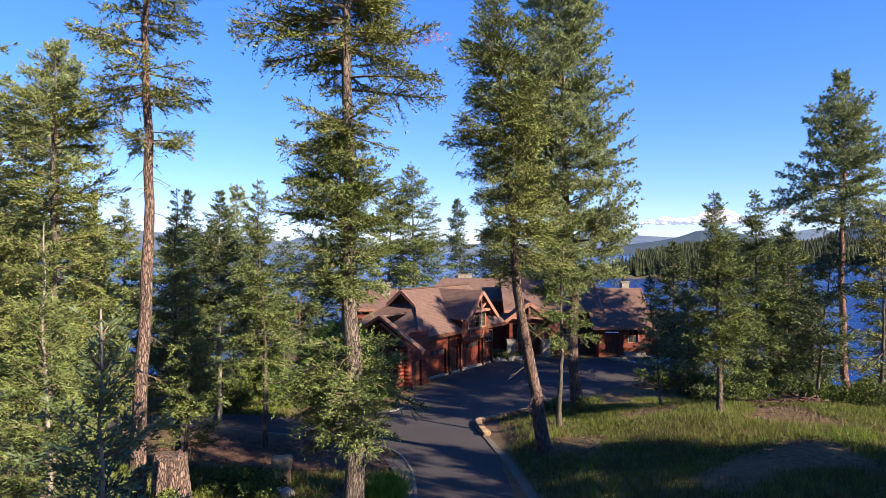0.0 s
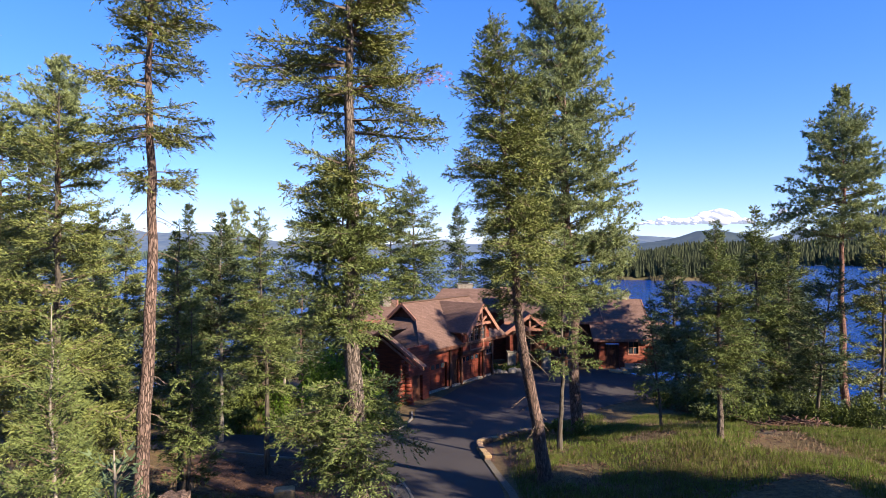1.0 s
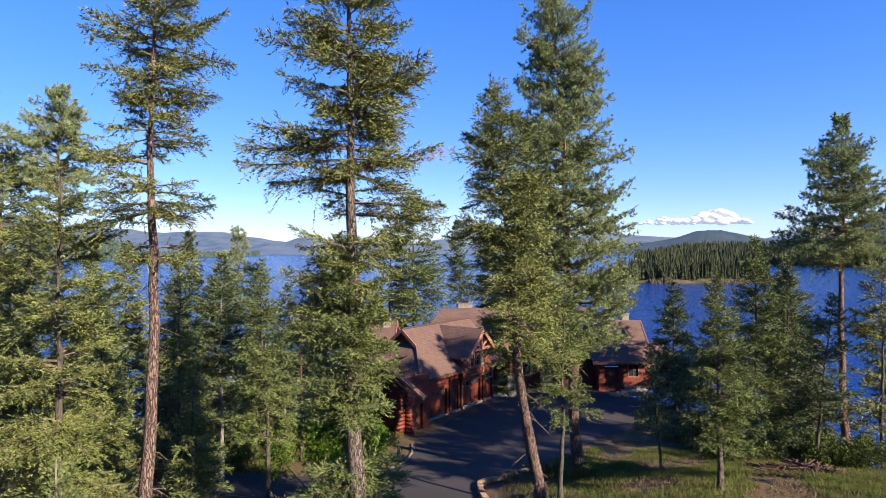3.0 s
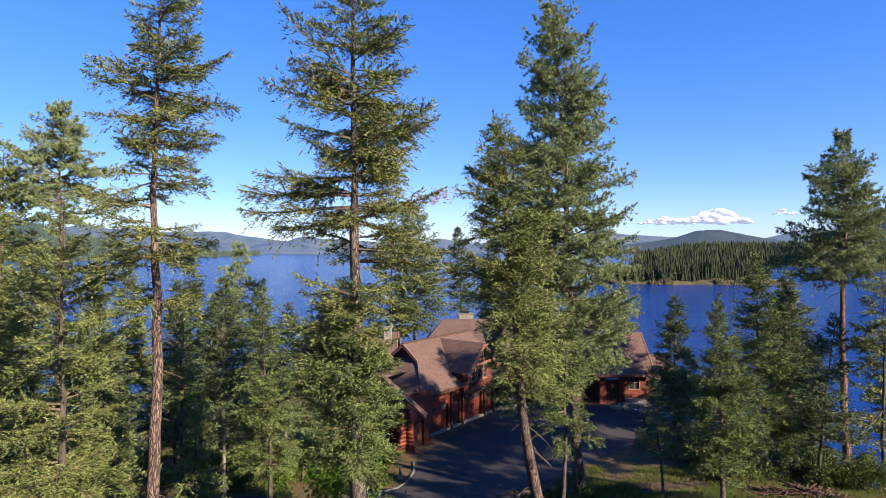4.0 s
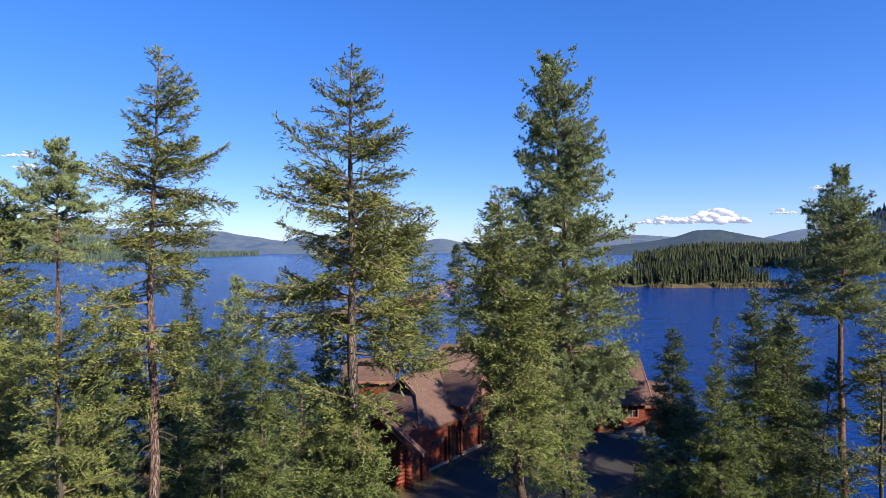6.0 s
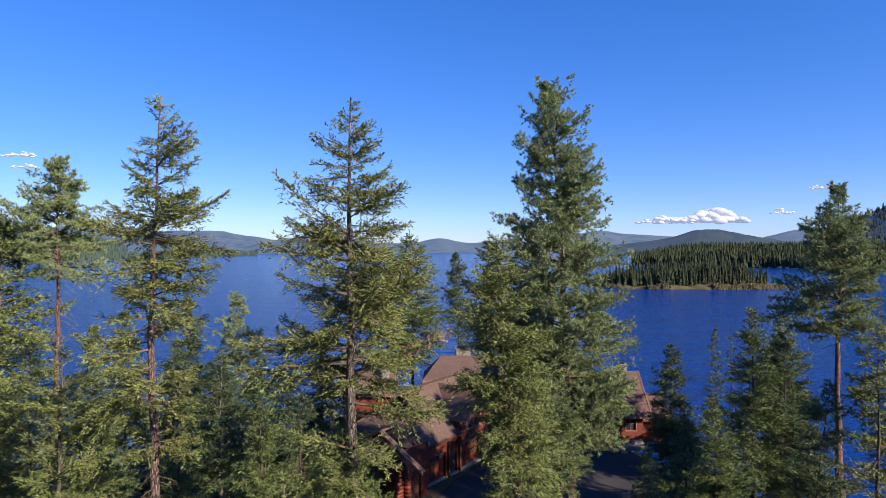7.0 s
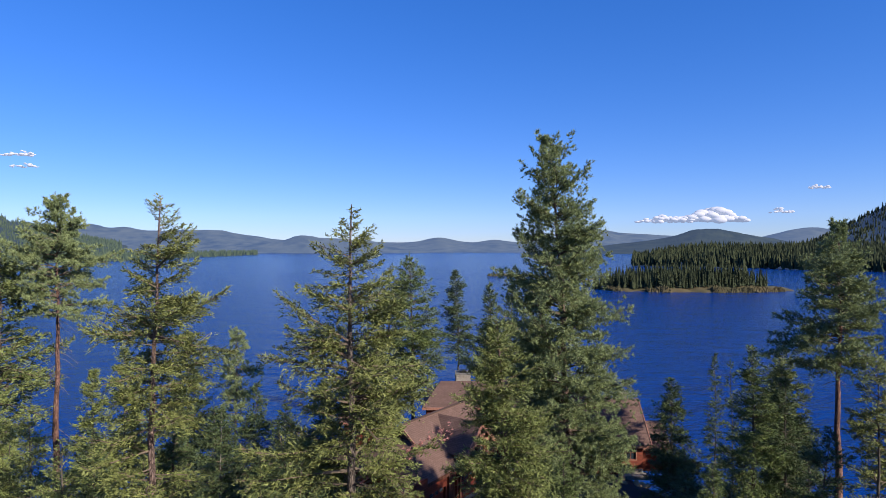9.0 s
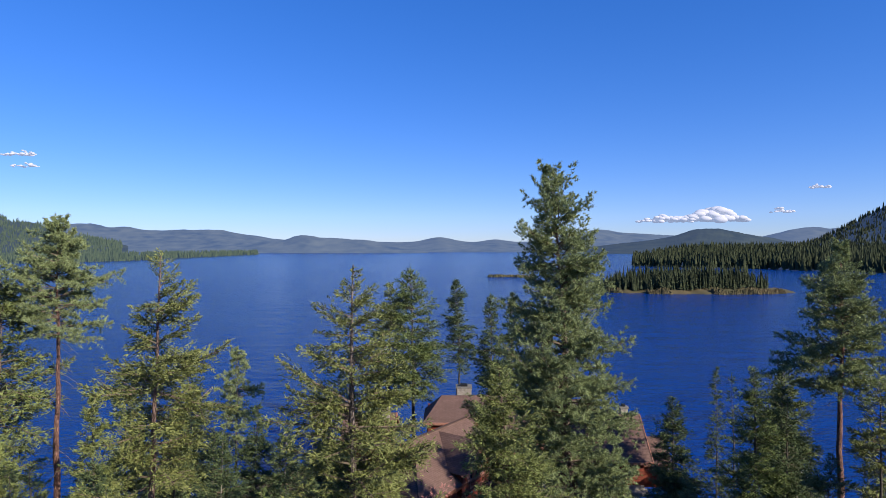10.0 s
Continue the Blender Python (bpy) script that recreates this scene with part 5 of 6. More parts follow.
def far_trees(name, label, places, seed, mat=FAR_TREES, tiers=3, sides=6):
    """A wood of small spired trees: jagged stacked cones. places: rows of x, y, z, height, radius."""
    rng = np.random.default_rng(seed)
    places = np.asarray(places, float)
    n = len(places)
    heap_v, heap_f = [], []
    ang = np.linspace(0, 2 * np.pi, sides, endpoint=False)
    for k in range(tiers):
        lo, hi = 0.1 + 0.8 * k / tiers, min(1.0, 0.1 + 0.8 * (k + 1.7) / tiers)
        rad = (1 - k / tiers) ** 0.85
        a = ang[None] + rng.uniform(0, 6.28, (n, 1))
        r = places[:, 4:5] * rad * rng.uniform(0.45, 1.2, (n, sides))
        rim = np.stack([places[:, 0:1] + r * np.cos(a), places[:, 1:2] + r * np.sin(a), places[:, 2:3] + places[:, 3:4] * (lo + rng.uniform(-0.05, 0.04, (n, sides)))], -1)
        tip = np.stack([places[:, 0], places[:, 1], places[:, 2] + places[:, 3] * hi], -1)[:, None]
        v = np.concatenate([rim, tip], 1).reshape(-1, 3)
        b = (np.arange(n) * (sides + 1))[:, None, None]
        i = np.arange(sides)
        f = (b + np.stack([i, (i + 1) % sides, np.full(sides, sides)], -1)[None]).reshape(-1, 3)
        heap_v.append(v)
        heap_f.append(f + k * n * (sides + 1))
    return mesh_arrays(name, np.concatenate(heap_v), np.concatenate(heap_f), mat, label=label, category="forest", kind="stuff")


# the wooded island
def island_z(x, y):
    cx, cy = 185.0, 440.0
    e = ((x - cx) / 72) ** 2 + ((y - cy) / 34) ** 2
    return WATER_Z - 1.2 + 5.2 * np.clip(1.1 - e + 0.12 * np.sin(x * 0.21) + 0.07 * np.sin(x * 0.53 + 1), 0, 1) ** 0.7


gx2, gy2 = np.meshgrid(np.linspace(105, 270, 70), np.linspace(398, 483, 40))
v = np.stack([gx2, gy2, island_z(gx2, gy2) + 0.3 * np.sin(gx2 * 0.7) * np.cos(gy2 * 0.6)], -1).reshape(-1, 3)
i = np.arange(len(v)).reshape(gx2.shape)
f = np.stack([i[:-1, :-1], i[:-1, 1:], i[1:, 1:], i[1:, :-1]], -1).reshape(-1, 4)
mesh_arrays("ground_island", v, f, REED, shade=True, kind="structure", label="low wooded island with dry grassy banks", category="island")
rng = np.random.default_rng(9)
rows = []
while len(rows) < 1000:
    x, y = rng.uniform(112, 244), rng.uniform(408, 474)
    e = ((x - 178) / 64) ** 2 + ((y - 444) / 29) ** 2
    if e < 1 and (y > 419 or abs(x - 205) > 14 or rng.uniform() < 0.2):
        tall = rng.uniform(8.5, 17.5) * (1.0 if e < 0.6 else 0.8)
        rows.append((x, y, island_z(x, y) - 0.3, tall, tall * rng.uniform(0.09, 0.14)))
for x, y in ((107, 445), (112, 450), (104, 452), (116, 441)):
    rows.append((x, y, WATER_Z - 0.3, 13.5, 1.8))
far_trees("island_forest", "dense dark spruces covering the island", rows, 10, tiers=8, sides=7)
rows = []
while len(rows) < 1500:
    x = rng.uniform(120, 256)
    y = 440 - 34 * math.sqrt(max(0, 1.1 - ((x - 185) / 72) ** 2)) + rng.uniform(-1, 7)
    tall = rng.uniform(0.8, 3.2)
    if noise.noise(Vector((x * 0.07, 3, 1))) + 0.4 * (195 < x < 240) > 0.05:
        rows.append((x, y, island_z(x, y) - 0.2, tall, tall * 0.55))
far_trees("shore_reeds", "tawny reeds and low brush along the island shore", rows, 11, REED, 2, 5)
rows = [(x, 640 + rng.uniform(-6, 6), WATER_Z, rng.uniform(1.5, 3.5), 2.2) for x in np.linspace(52, 100, 120)]
far_trees("shore_reeds", "tawny reeds on a low shoal", rows, 12, REED, 2, 5)


# wooded far banks
def bank(name, label, x0, x1, y0, y1, rise, count, tall0, tall1, seed, slant=0.0, mat=None, recede=0.0):
    """A long low bank with its forest; slant: how far the shore recedes across it."""
    rng = np.random.default_rng(seed)
    n = 60
    u = np.linspace(0, 1, n)
    w = np.linspace(0, 1, 12)
    U, W = np.meshgrid(u, w)
    shore = y0 + slant * (1 - U) + recede * U ** 3 + 14 * np.sin(U * 17) + 8 * np.sin(U * 41)
    Y = shore + (y1 - y0) * W
    X = (x0 + (x1 - x0) * U) * Y / y0
    Z = WATER_Z - 1 + rise * W ** 0.7 * np.clip(U * 5, 0.15, 1) + 1.5 * (W > 0)
    v = np.stack([X, Y, Z], -1).reshape(-1, 3)
    i = np.arange(len(v)).reshape(U.shape)
    f = np.stack([i[:-1, :-1], i[:-1, 1:], i[1:, 1:], i[1:, :-1]], -1).reshape(-1, 4)
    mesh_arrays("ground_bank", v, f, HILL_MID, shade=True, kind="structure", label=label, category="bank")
    rows = []
    for _ in range(count):
        a, b = rng.uniform(), rng.uniform() ** 1.3
        p, q = a * (n - 1), b * 11
        k, j = int(min(p, n - 2)), int(min(q, 10))
        c = np.array([X[j, k], Y[j, k], Z[j, k]]) * (1 - (p - k)) + np.array([X[j, k + 1], Y[j, k + 1], Z[j, k + 1]]) * (p - k)
        c2 = np.array([X[j + 1, k], Y[j + 1, k], Z[j + 1, k]])
        c = c + (c2 - np.array([X[j, k], Y[j, k], Z[j, k]])) * (q - j)
        tall = rng.uniform(tall0, tall1)
        rows.append((*c[:2], c[2] - 1, tall, tall * rng.uniform(0.14, 0.22)))
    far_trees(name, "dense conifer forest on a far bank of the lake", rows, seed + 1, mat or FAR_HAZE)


bank("bank_forest", "wooded bank across the water", 232, 560, 720, 1120, 24, 3600, 13, 24, 20, slant=260, mat=FAR_TREES)
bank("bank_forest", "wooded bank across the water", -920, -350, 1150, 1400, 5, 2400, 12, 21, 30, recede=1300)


def hill_forest(hz, x0, x1, y0, y1, count, seed, mat):
    rng = np.random.default_rng(seed)
    rows = []
    for _ in range(count):
        y = y0 + (y1 - y0) * rng.uniform() ** 0.8
        x = rng.uniform(x0, x1) * y
        t = rng.uniform(12, 22)
        rows.append((x, y, hz(x, y) - 3, t, t * 0.2))
    far_trees("hill_forest", "conifer forest on the hillside", rows, seed, mat, tiers=3, sides=5)


hill_forest(NEAR_R, 0.52, 0.86, 1180, 1760, 2800, 40, FAR_TREES)
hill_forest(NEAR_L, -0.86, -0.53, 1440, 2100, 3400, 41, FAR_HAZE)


# ---- clouds ----
CLOUD = bpy.data.materials.new("cloud_white")
CLOUD.use_nodes = True
cp = CLOUD.node_tree.nodes["Principled BSDF"]
cp.inputs["Base Color"].default_value = (0.32, 0.3, 0.32, 1)
cp.inputs["Roughness"].default_value = 1.0
cp.inputs["Specular IOR Level"].default_value = 0
# bluish emission softens the clouds, skylight put into their surface
cp.inputs["Emission Color"].default_value = (0.62, 0.74, 1.0, 1)
cp.inputs["Emission Strength"].default_value = 0.24


def cloud(label, px, py, w, h, seed, puffs):
    """A flat-bottomed cumulus far off. px, py: bearing and elevation slopes; w, h: its size as slopes."""
    rng = random.Random(seed)
    d = 4700
    bm = bmesh.new()
    for _ in range(puffs):
        u = rng.uniform(-1, 1)
        env = (1 - u * u) ** 0.6 * (0.65 + 0.35 * math.sin(u * 4 + seed))
        r = h * d * rng.uniform(0.2, 0.4) * (0.5 + 0.5 * env)
        x, z = px * d + u * w * d / 2, (py + 5 * FP) * d + rng.uniform(0, 1) ** 1.4 * h * d * env
        m = Matrix.Translation((x, d + rng.uniform(-40, 40), z)) @ Matrix.Diagonal((r * 1.7, r, r * 0.75, 1))
        bmesh.ops.create_icosphere(bm, subdivisions=2, radius=1, matrix=m)
    for v in bm.verts:
        v.co += Vector(noise.noise_vector(v.co * 0.05)) * h * d * 0.03
    part("cloud", bm, CLOUD, label=label, category="cloud", shade=True, kind="structure")


cloud("small white cumulus low over the hills", (1262 - 784) * FP, 47 * FP, 130 * FP, 24 * FP, 1, 130)
cloud("faint low cloud bank over the hills", (1180 - 784) * FP, 44 * FP, 100 * FP, 12 * FP, 2, 70)
cloud("small wisp of cloud", (1392 - 784) * FP, 61 * FP, 38 * FP, 9 * FP, 3, 34)
cloud("small wisp of cloud", (1458 - 784) * FP, 104 * FP, 34 * FP, 8 * FP, 4, 28)
cloud("small wisp of cloud", (41 - 784) * FP, 162 * FP, 58 * FP, 9 * FP, 5, 40)
cloud("small wisp of cloud", (50 - 784) * FP, 141 * FP, 44 * FP, 8 * FP, 6, 30)


# ---- low growth ----
def on_road(x, y):
    """Whether a plan point lies on the asphalt."""
    inside = False
    k = len(drive)
    for i in range(k):
        (x0, y0), (x1, y1) = drive[i], drive[(i + 1) % k]
        if (y0 > y) != (y1 > y) and x < (x1 - x0) * (y - y0) / (y1 - y0) + x0:
            inside = not inside
    return inside


def grass(name, label, area, n, mat, seed, tall=0.3, wide=0.03, thin=0.0, scale=0.25):
    """Blades scattered over a plan rectangle in clumps, off the road."""
    rng = np.random.default_rng(seed)
    x0, x1, y0, y1 = area
    pts = []
    while len(pts) < n:
        x, y = rng.uniform(x0, x1), rng.uniform(y0, y1)
        if noise.noise(Vector((x * scale, y * scale, seed))) < thin - 0.35 or on_road(x - 0.5, y) or on_road(x + 0.5, y) or (1.9 < x < 6.2 and 25.2 < y < 34 and rng.uniform() < 0.5):
            continue
        for _ in range(5):
            pts.append((x + rng.normal() * 0.12, y + rng.normal() * 0.12))
    p = np.array(pts[:n])
    z = height(p[:, 0], p[:, 1])
    size = tall * rng.uniform(0.4, 1.3, n)
    a = rng.uniform(0, 6.28, n)
    lean = rng.normal(size=(n, 2)) * 0.35 * size[:, None]
    side = np.stack([np.cos(a), np.sin(a)], -1) * wide
    b0 = np.column_stack([p - side / 2, z - 0.02])
    b1 = np.column_stack([p + side / 2, z - 0.02])
    tip = np.column_stack([p + lean, z + size])
    v = np.stack([b0, b1, tip], 1).reshape(-1, 3)
    f = np.arange(n * 3).reshape(-1, 3)
    mesh_arrays(name, v, f, mat, label=label, category="grass", kind="stuff")


grass("grass", "long green meadow grass on the mound", (2.8, 26, 9, 38), 180000, GRASS, 1, 0.22, 0.022, 0.1, 0.32)
grass("dry_grass", "dry tawny grass patches on the mound", (3.0, 26, 12, 40), 48000, GRASS_DRY, 2, 0.18, 0.022, 0.28)
grass("grass", "rough grass beside the driveway", (-14, -1.3, 9, 21.6), 26000, GRASS, 3, 0.28, 0.03, 0.2)
grass("dry_grass", "dry grass under the trees", (-14, -1.2, 9, 23), 4000, GRASS_DRY, 4, 0.3, 0.03, 0.25)
grass("grass", "grass verge under the grove", (-22, -3, 32, 46), 16000, GRASS, 5, 0.3, 0.045, 0.1)
grass("tall_grass", "clump of tall bright green grass by the driveway", (-2.1, -1.35, 17.2, 19.2), 2600, LEAF_SHRUB, 6, 0.75, 0.03, -0.5)

shrub("leafy_shrub", "multi-stemmed bright green deciduous shrub in the mulch bed", (-5.2, 27.6), 2.0, 5.4, LEAF_SHRUB, 1, 0.11, 4200, 14, stems=9)
shrub("leafy_shrub", "bright green bush beside the garage corner", (-3.9, 35.2), 1.6, 2.6, LEAF_SHRUB, 2, 0.11, 1800, 8)
shrub("leafy_shrub", "low green bush at the foot of a pine", (5.9, 30.2), 0.9, 1.2, LEAF_BRUSH, 3, 0.09, 900, 6)
srng = random.Random(7)
for k in range(34):
    x, y = srng.uniform(13.5, 36), srng.uniform(33, 52)
    if y < 30 + (x - 13) * 0.25 or on_road(x, y) or y > 56 - (x - 13) * 0.2:
        continue
    shrub("brush_shrub", "low tangled green brush on the slope", (x, y), srng.uniform(0.9, 1.7), srng.uniform(1.0, 2.2), srng.choice([LEAF_BRUSH, LEAF_BRUSH, NEEDLE_DARK]), 100 + k, 0.11, 700, 7, group="brush on the lake slope")
for k in range(16):
    x, y = srng.uniform(21.5, 29), srng.uniform(30, 39)
    shrub("brush_shrub", "waist-high dark green brush where the lawn falls away", (x, y), srng.uniform(0.9, 1.5), srng.uniform(1.3, 2.4), srng.choice([LEAF_BRUSH, NEEDLE_DARK, LEAF_BRUSH]), 300 + k, 0.1, 650, 7, group="brush on the lake slope")
for k in range(12):
    x, y = srng.uniform(-14, -4), srng.uniform(10, 20)
    shrub("brush_shrub", "low green brush under the firs", (x, y), srng.uniform(0.5, 1.0), srng.uniform(0.5, 1.1), srng.choice([LEAF_BRUSH, LEAF_SHRUB]), 150 + k, 0.07, 800, 6, group="brush under the firs")
for k in range(16):
    x, y = srng.uniform(-24, -7), srng.uniform(34, 50)
    shrub("brush_shrub", "low green brush under the grove", (x, y), srng.uniform(0.9, 1.6), srng.uniform(1.0, 2.2), LEAF_BRUSH, 180 + k, 0.12, 700, 6, group="brush under the grove")


# ---- stones and small things ----
def boulder(name, label, x, y, sx, sy, sz, mat, seed, group="", lift=0.0, category="stone"):
    bm = bmesh.new()
    bmesh.ops.create_icosphere(bm, subdivisions=3, radius=1)
    for v in bm.verts:
        d = noise.noise(v.co * 1.1 + Vector((seed * 3.1, 0, 0))) * 0.35 + noise.noise(v.co * 3 + Vector((0, seed * 1.7, 0))) * 0.12
        v.co *= 1 + d
        v.co.z = max(-0.45, min(v.co.z, 0.75))
        v.co = Vector((v.co.x * sx, v.co.y * sy, v.co.z * sz))
    ob = part(name, bm, mat, label=label, category=category, group=group, shade=True)
    ob.matrix_world = pose(x, y, ground_z(x, y) + sz * 0.3 + lift, 0, 0, seed * 57)
    return ob


def stone_marker(x, y):
    """A squared sandstone block with a thick overhanging cap."""
    ob = thing("stone_marker", "squared tan sandstone block with a brown overhanging cap", "stone marker", pose(x, y, ground_z(x, y) - 0.05, 0, 0, 14))
    for name, w0, w1, z0, z1, mat in (("block", 0.62, 0.5, 0.0, 0.55, STONE_TAN), ("cap", 0.66, 0.7, 0.552, 0.95, STONE_TAN)):
        bm = bmesh.new()
        vs = box(bm, -0.5, 0.5, -0.4, 0.4, z0, z1)
        for v in vs:
            k = w0 if v.co.z < (z0 + z1) / 2 else w1
            v.co.x *= k
            v.co.y *= k
        bmesh.ops.bevel(bm, geom=bm.edges[:], offset=0.04, segments=2, affect="EDGES")
        for v in bm.verts:
            v.co += Vector(noise.noise_vector(v.co * 5)) * 0.02
        part(name, bm, mat, ob)


stone_marker(-5.5, 20.5)
boulder("landscape_stone", "grey rounded boulder in the grass", -5.2, 19.0, 0.5, 0.35, 0.26, STONE, 3)
boulder("landscape_stone", "grey rounded boulder in the grass", -6.3, 19.2, 0.36, 0.3, 0.22, STONE, 4)
edge = thing("stone_edging", "low dry edging of flat brown stones round the planted bed", "stone edging", Matrix.Translation((1.8, 30.8, ground_z(1.8, 30.8))))
shapes = []
for k in range(5):
    bm = bmesh.new()
    box(bm, -0.5, 0.5, -0.5, 0.5, -0.5, 0.5)
    bmesh.ops.bevel(bm, geom=bm.edges[:], offset=0.14, segments=1, affect="EDGES")
    for v in bm.verts:
        v.co += Vector(noise.noise_vector(v.co * 2 + Vector((k * 7.0, 0, 0)))) * 0.14
    me = bpy.data.meshes.new("stone")
    bm.to_mesh(me)
    bm.free()
    me.materials.append(STONE_TAN if k == 1 else STONE_BROWN)
    shapes.append(me)
bed = [(5.2, 32.3), (4.2, 31.8), (3.1, 31.45), (2.2, 31.15), (1.8, 30.6), (1.78, 29.6), (1.86, 28.6), (2.0, 27.6)]
for course in range(2):
    for (xa, ya), (xb, yb) in zip(bed, bed[1:]):
        run = math.hypot(xb - xa, yb - ya)
        u = srng.uniform(0, 0.15)
        while u < run:
            ln = srng.uniform(0.24, 0.5)
            x, y = xa + (xb - xa) * u / run, ya + (yb - ya) * u / run
            st = new("stone", srng.choice(shapes))
            st.parent = edge
            m = pose(x - 1.8, y - 30.8, ground_z(x, y) - ground_z(1.8, 30.8) + 0.06 + 0.13 * course, srng.uniform(-5, 5), srng.uniform(-5, 5), math.degrees(math.atan2(yb - ya, xb - xa)) + srng.uniform(-9, 9))
            st.matrix_local = m @ Matrix.Diagonal((ln * 1.05, srng.uniform(0.24, 0.36), srng.uniform(0.13, 0.19), 1))
            u += ln
for k in range(14):
    x, y = srng.uniform(4.3, 7.4), srng.uniform(54.2, 55.6)
    boulder("landscape_stone", "boulder in the planting before the porch", x, y, srng.uniform(0.25, 0.5), srng.uniform(0.25, 0.4), srng.uniform(0.2, 0.4), STONE, 30 + k, group="boulders before the porch")
for k in range(7):
    x, y = srng.uniform(15.5, 18.5), srng.uniform(53.8, 55.2)
    boulder("landscape_stone", "boulder before the annex", x, y, srng.uniform(0.3, 0.6), srng.uniform(0.25, 0.4), srng.uniform(0.18, 0.3), STONE_TAN, 50 + k, group="boulders before the annex")
for k in range(4):
    shrub("leafy_shrub", "low green planting before the porch", (4.6 + k * 0.8, 54.6 + 0.2 * k), 0.5, 0.8, LEAF_BRUSH, 60 + k, 0.08, 500, 5, group="planting before the porch")

# fallen twigs and bark scraps strewn on the lawn and under the trees
lrng = np.random.default_rng(21)
n = 5200
lx = np.concatenate([lrng.uniform(2.9, 20, n // 2), lrng.uniform(-14, -1.6, n // 2)])
ly = np.concatenate([lrng.uniform(18, 33, n // 2), lrng.uniform(14, 27, n // 2)])
keep = np.array([not on_road(a, b) for a, b in zip(lx, ly)])
lx, ly = lx[keep], ly[keep]
lz = height(lx, ly) + 0.06
turn = lrng.uniform(0, 6.28, len(lx))
long = lrng.uniform(0.05, 0.32, len(lx))
wide = lrng.uniform(0.012, 0.035, len(lx))
d = np.stack([np.cos(turn) * long, np.sin(turn) * long, lrng.normal(0, 0.03, len(lx))], -1)
e = np.stack([-np.sin(turn) * wide, np.cos(turn) * wide, np.zeros(len(lx))], -1)
c = np.stack([lx, ly, lz], -1)
v = np.stack([c - d / 2 - e, c - d / 2 + e, c + d / 2 + e * 0.5, c + d / 2 - e * 0.5, c + np.array([0, 0, 0.03])], 1).reshape(-1, 3)
i = np.arange(len(c))[:, None] * 5
f = np.concatenate([i + np.array([[0, 1, 4]]), i + np.array([[1, 2, 4]]), i + np.array([[2, 3, 4]]), i + np.array([[3, 0, 4]])])
mesh_arrays("litter", v, f, MULCH, label="fallen twigs and scraps of brown bark", category="litter", kind="stuff")

# pile of cut branches and bark on the mound
bm = bmesh.new()
prng = random.Random(3)
for k in range(260):
    u, w2 = prng.gauss(0, 1.0), prng.gauss(0, 0.7)
    x, y = 17.3 + u * 1.1, 29.2 + w2
    z = ground_z(x, y) + 0.5 * math.exp(-(u * u + w2 * w2) / 1.6) * prng.uniform(0.2, 1.0)
    a, ln = prng.uniform(0, 6.28), prng.uniform(0.4, 1.3)
    r = prng.uniform(0.012, 0.035)
    dz = prng.uniform(-0.15, 0.15)
    beam(bm, (x, y, z + 0.03), (x + ln * math.cos(a), y + ln * math.sin(a), max(z + dz, ground_z(x + ln * math.cos(a), y + ln * math.sin(a)) + 0.02)), r * 2, r * 2)
part("brush_pile", bm, MULCH, label="low pile of reddish cut branches on the slope", category="brush pile", kind="stuff")


# small dock and boat on the water
dock = thing("dock", "small weathered timber dock at the shore", "dock", pose(47.0, 80.0, WATER_Z, 0, 0, -20))
bm = bmesh.new()
box(bm, -1.2, 1.2, -5, 5, 0.35, 0.5)
part("deck", bm, BARK_PALE, dock)
for x in (-1.05, 1.05):
    for y in (-4.6, 0, 4.6):
        bm = bmesh.new()
        bmesh.ops.create_cone(bm, cap_ends=True, segments=10, radius1=0.12, radius2=0.12, depth=2.2, matrix=Matrix.Translation((x, y, -0.2)))
        part("post", bm, BARK_DARK, dock)
boat = thing("motor_boat", "white motor boat moored at the dock", "boat", pose(49.3, 82.0, WATER_Z, 0, 0, -20))
bm = bmesh.new()
secs = [(-2.7, 1.0), (-1.0, 1.12), (1.0, 1.05), (2.2, 0.7), (3.1, 0.05)]
rings = [[bm.verts.new((s * w3 * k, yy, zz)) for s, k, zz in ((-1, 1, 0.7), (-1, 0.8, 0.05), (0, 0, -0.25), (1, 0.8, 0.05), (1, 1, 0.7))] for yy, w3 in secs]
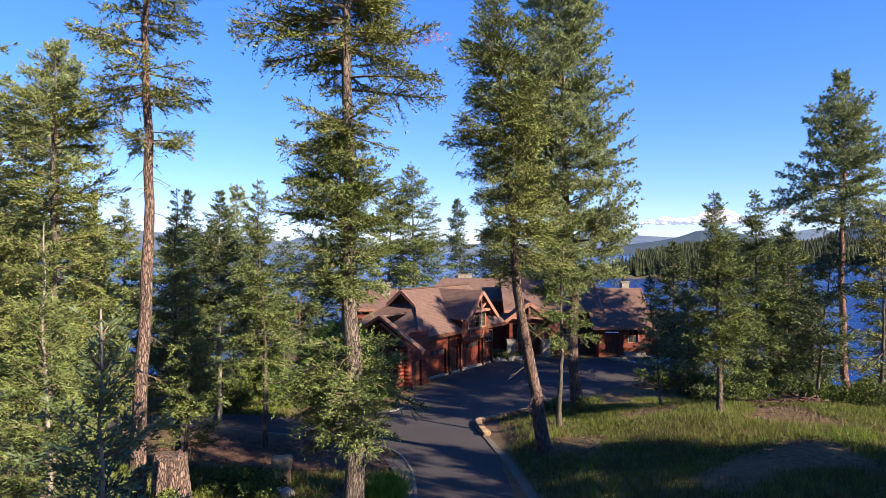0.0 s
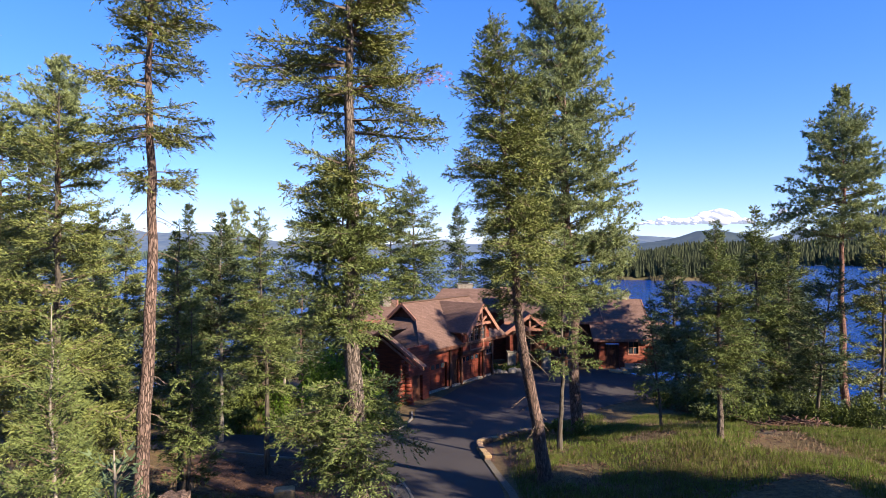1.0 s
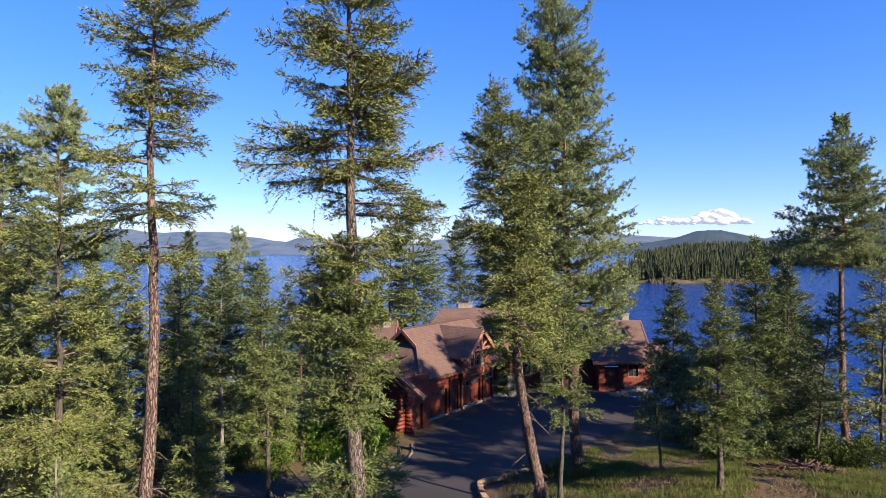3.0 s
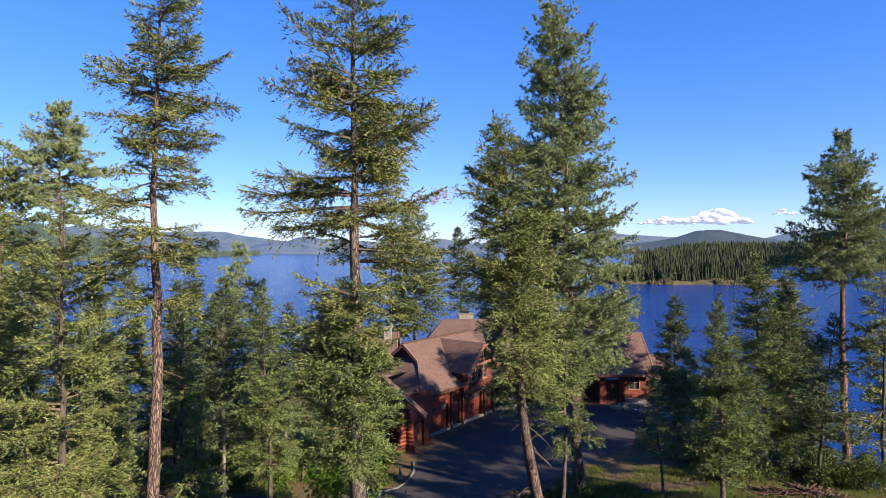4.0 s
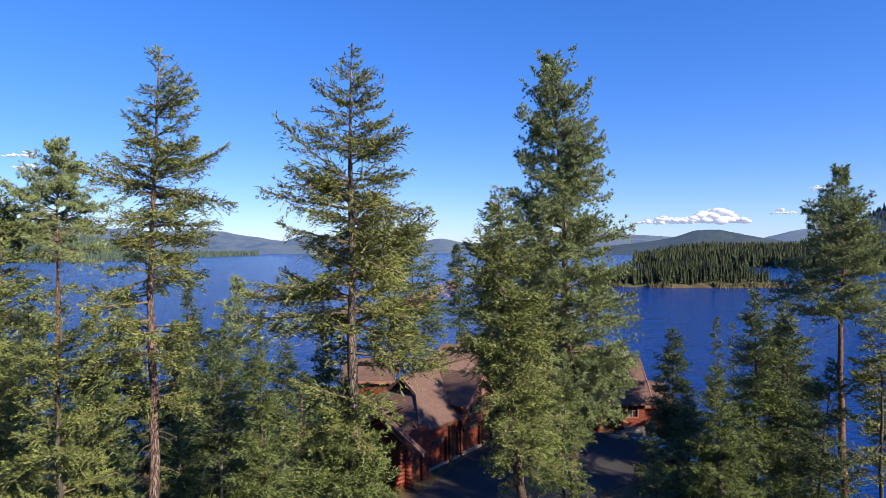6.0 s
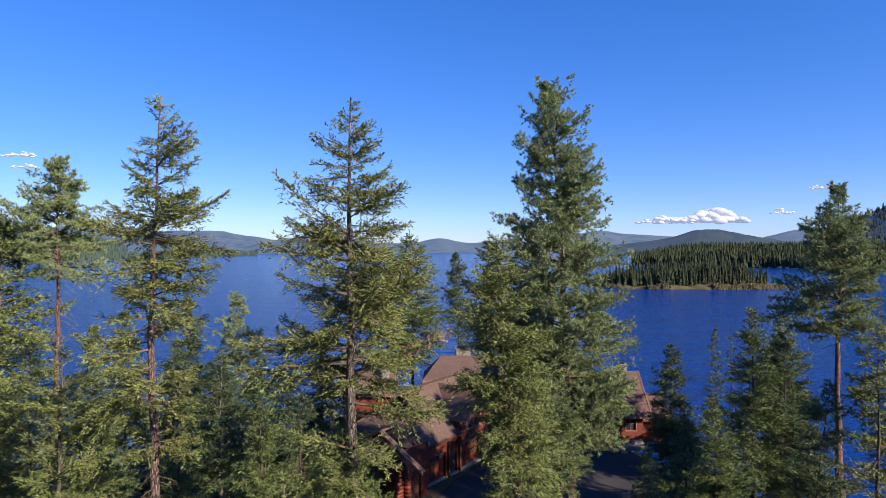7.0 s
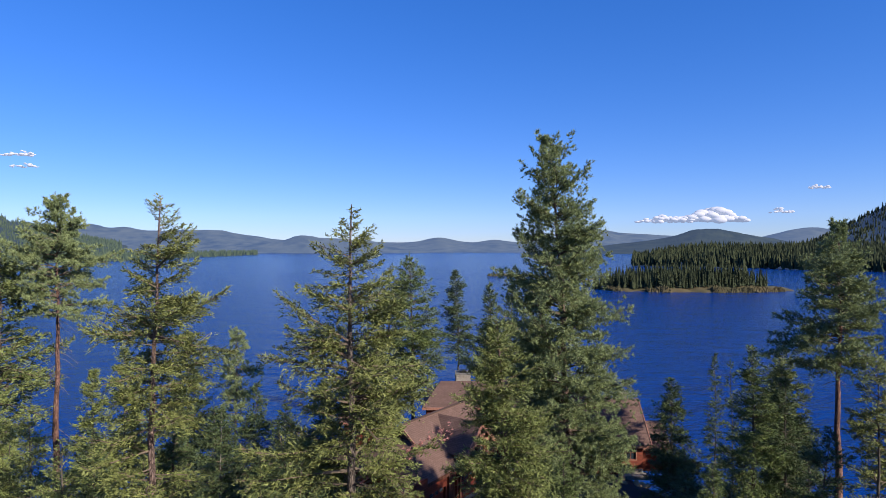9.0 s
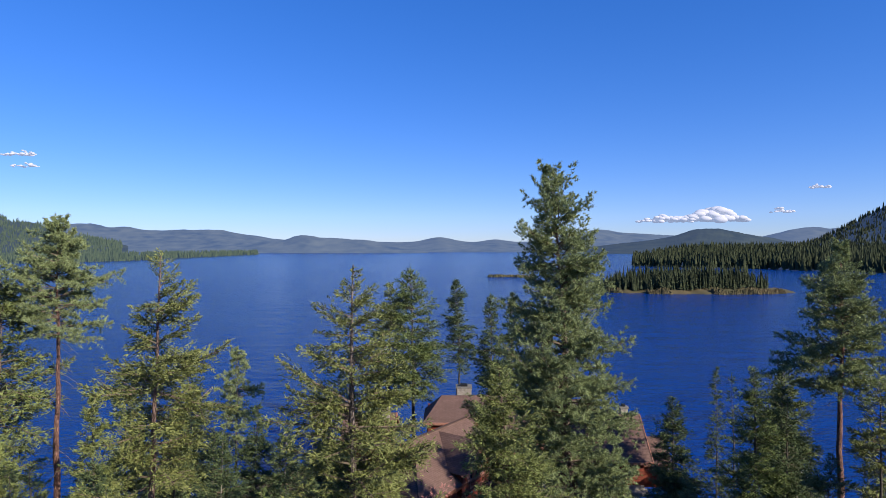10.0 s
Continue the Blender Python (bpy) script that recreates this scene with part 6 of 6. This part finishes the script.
for a, b in zip(rings, rings[1:]):
    for j in range(4):
        bm.faces.new((a[j], a[j + 1], b[j + 1], b[j]))
    bm.faces.new((a[4], a[0], b[0], b[4]))
bm.faces.new(rings[0])
bmesh.ops.recalc_face_normals(bm, faces=bm.faces)
part("hull", bm, WHITE_PAINT, boat)
bm = bmesh.new()
box(bm, -0.7, 0.7, -0.2, 0.9, 0.7, 1.25)
part("windshield", bm, GLASS, boat)
bm = bmesh.new()
box(bm, -0.8, 0.8, -2.2, 0.5, 1.7, 1.78)
part("canopy", bm, WHITE_PAINT, boat)


# weathered stump at the foot of the tall fir
stump = thing("tree_stump", "weathered brown broken stump among the firs", "stump", Matrix.Translation((-7.3, 16.1, ground_z(-7.3, 16.1) - 0.05)))
bm = bmesh.new()
n = 26
rings = []
for k, (z, r) in enumerate(((0, 0.66), (0.25, 0.53), (0.7, 0.46), (1.3, 0.41), (1.7, 0.37))):
    ring = []
    for i in range(n):
        a = 2 * PI * i / n
        flute = 1 + 0.13 * math.cos(a * 7 + 0.4 * k) + 0.06 * noise.noise(Vector((a * 3, z * 2, 1)))
        ring.append(bm.verts.new((r * flute * math.cos(a), r * flute * math.sin(a), z + (0.25 * noise.noise(Vector((a * 2, 9, 3))) if k == 4 else 0))))
    rings.append(ring)
for a, b in zip(rings, rings[1:]):
    for i in range(n):
        bm.faces.new((a[i], a[(i + 1) % n], b[(i + 1) % n], b[i]))
bm.faces.new(rings[-1])
part("wood", bm, BARK_PINE, stump)

# pale ornament at the corner of the forecourt
ornament = thing("garden_ornament", "small pale stone ornament on a plinth by the kerb", "ornament", Matrix.Translation((-2.75, 36.2, ground_z(-2.75, 36.2))))
bm = bmesh.new()
box(bm, -0.16, 0.16, -0.16, 0.16, -0.05, 0.22)
part("plinth", bm, STONE, ornament)
bm = bmesh.new()
bmesh.ops.create_cone(bm, cap_ends=True, segments=12, radius1=0.13, radius2=0.06, depth=0.4, matrix=Matrix.Translation((0, 0, 0.42)))
bmesh.ops.create_icosphere(bm, subdivisions=2, radius=0.1, matrix=Matrix.Translation((0, 0, 0.68)))
part("figure", bm, CONCRETE, ornament)
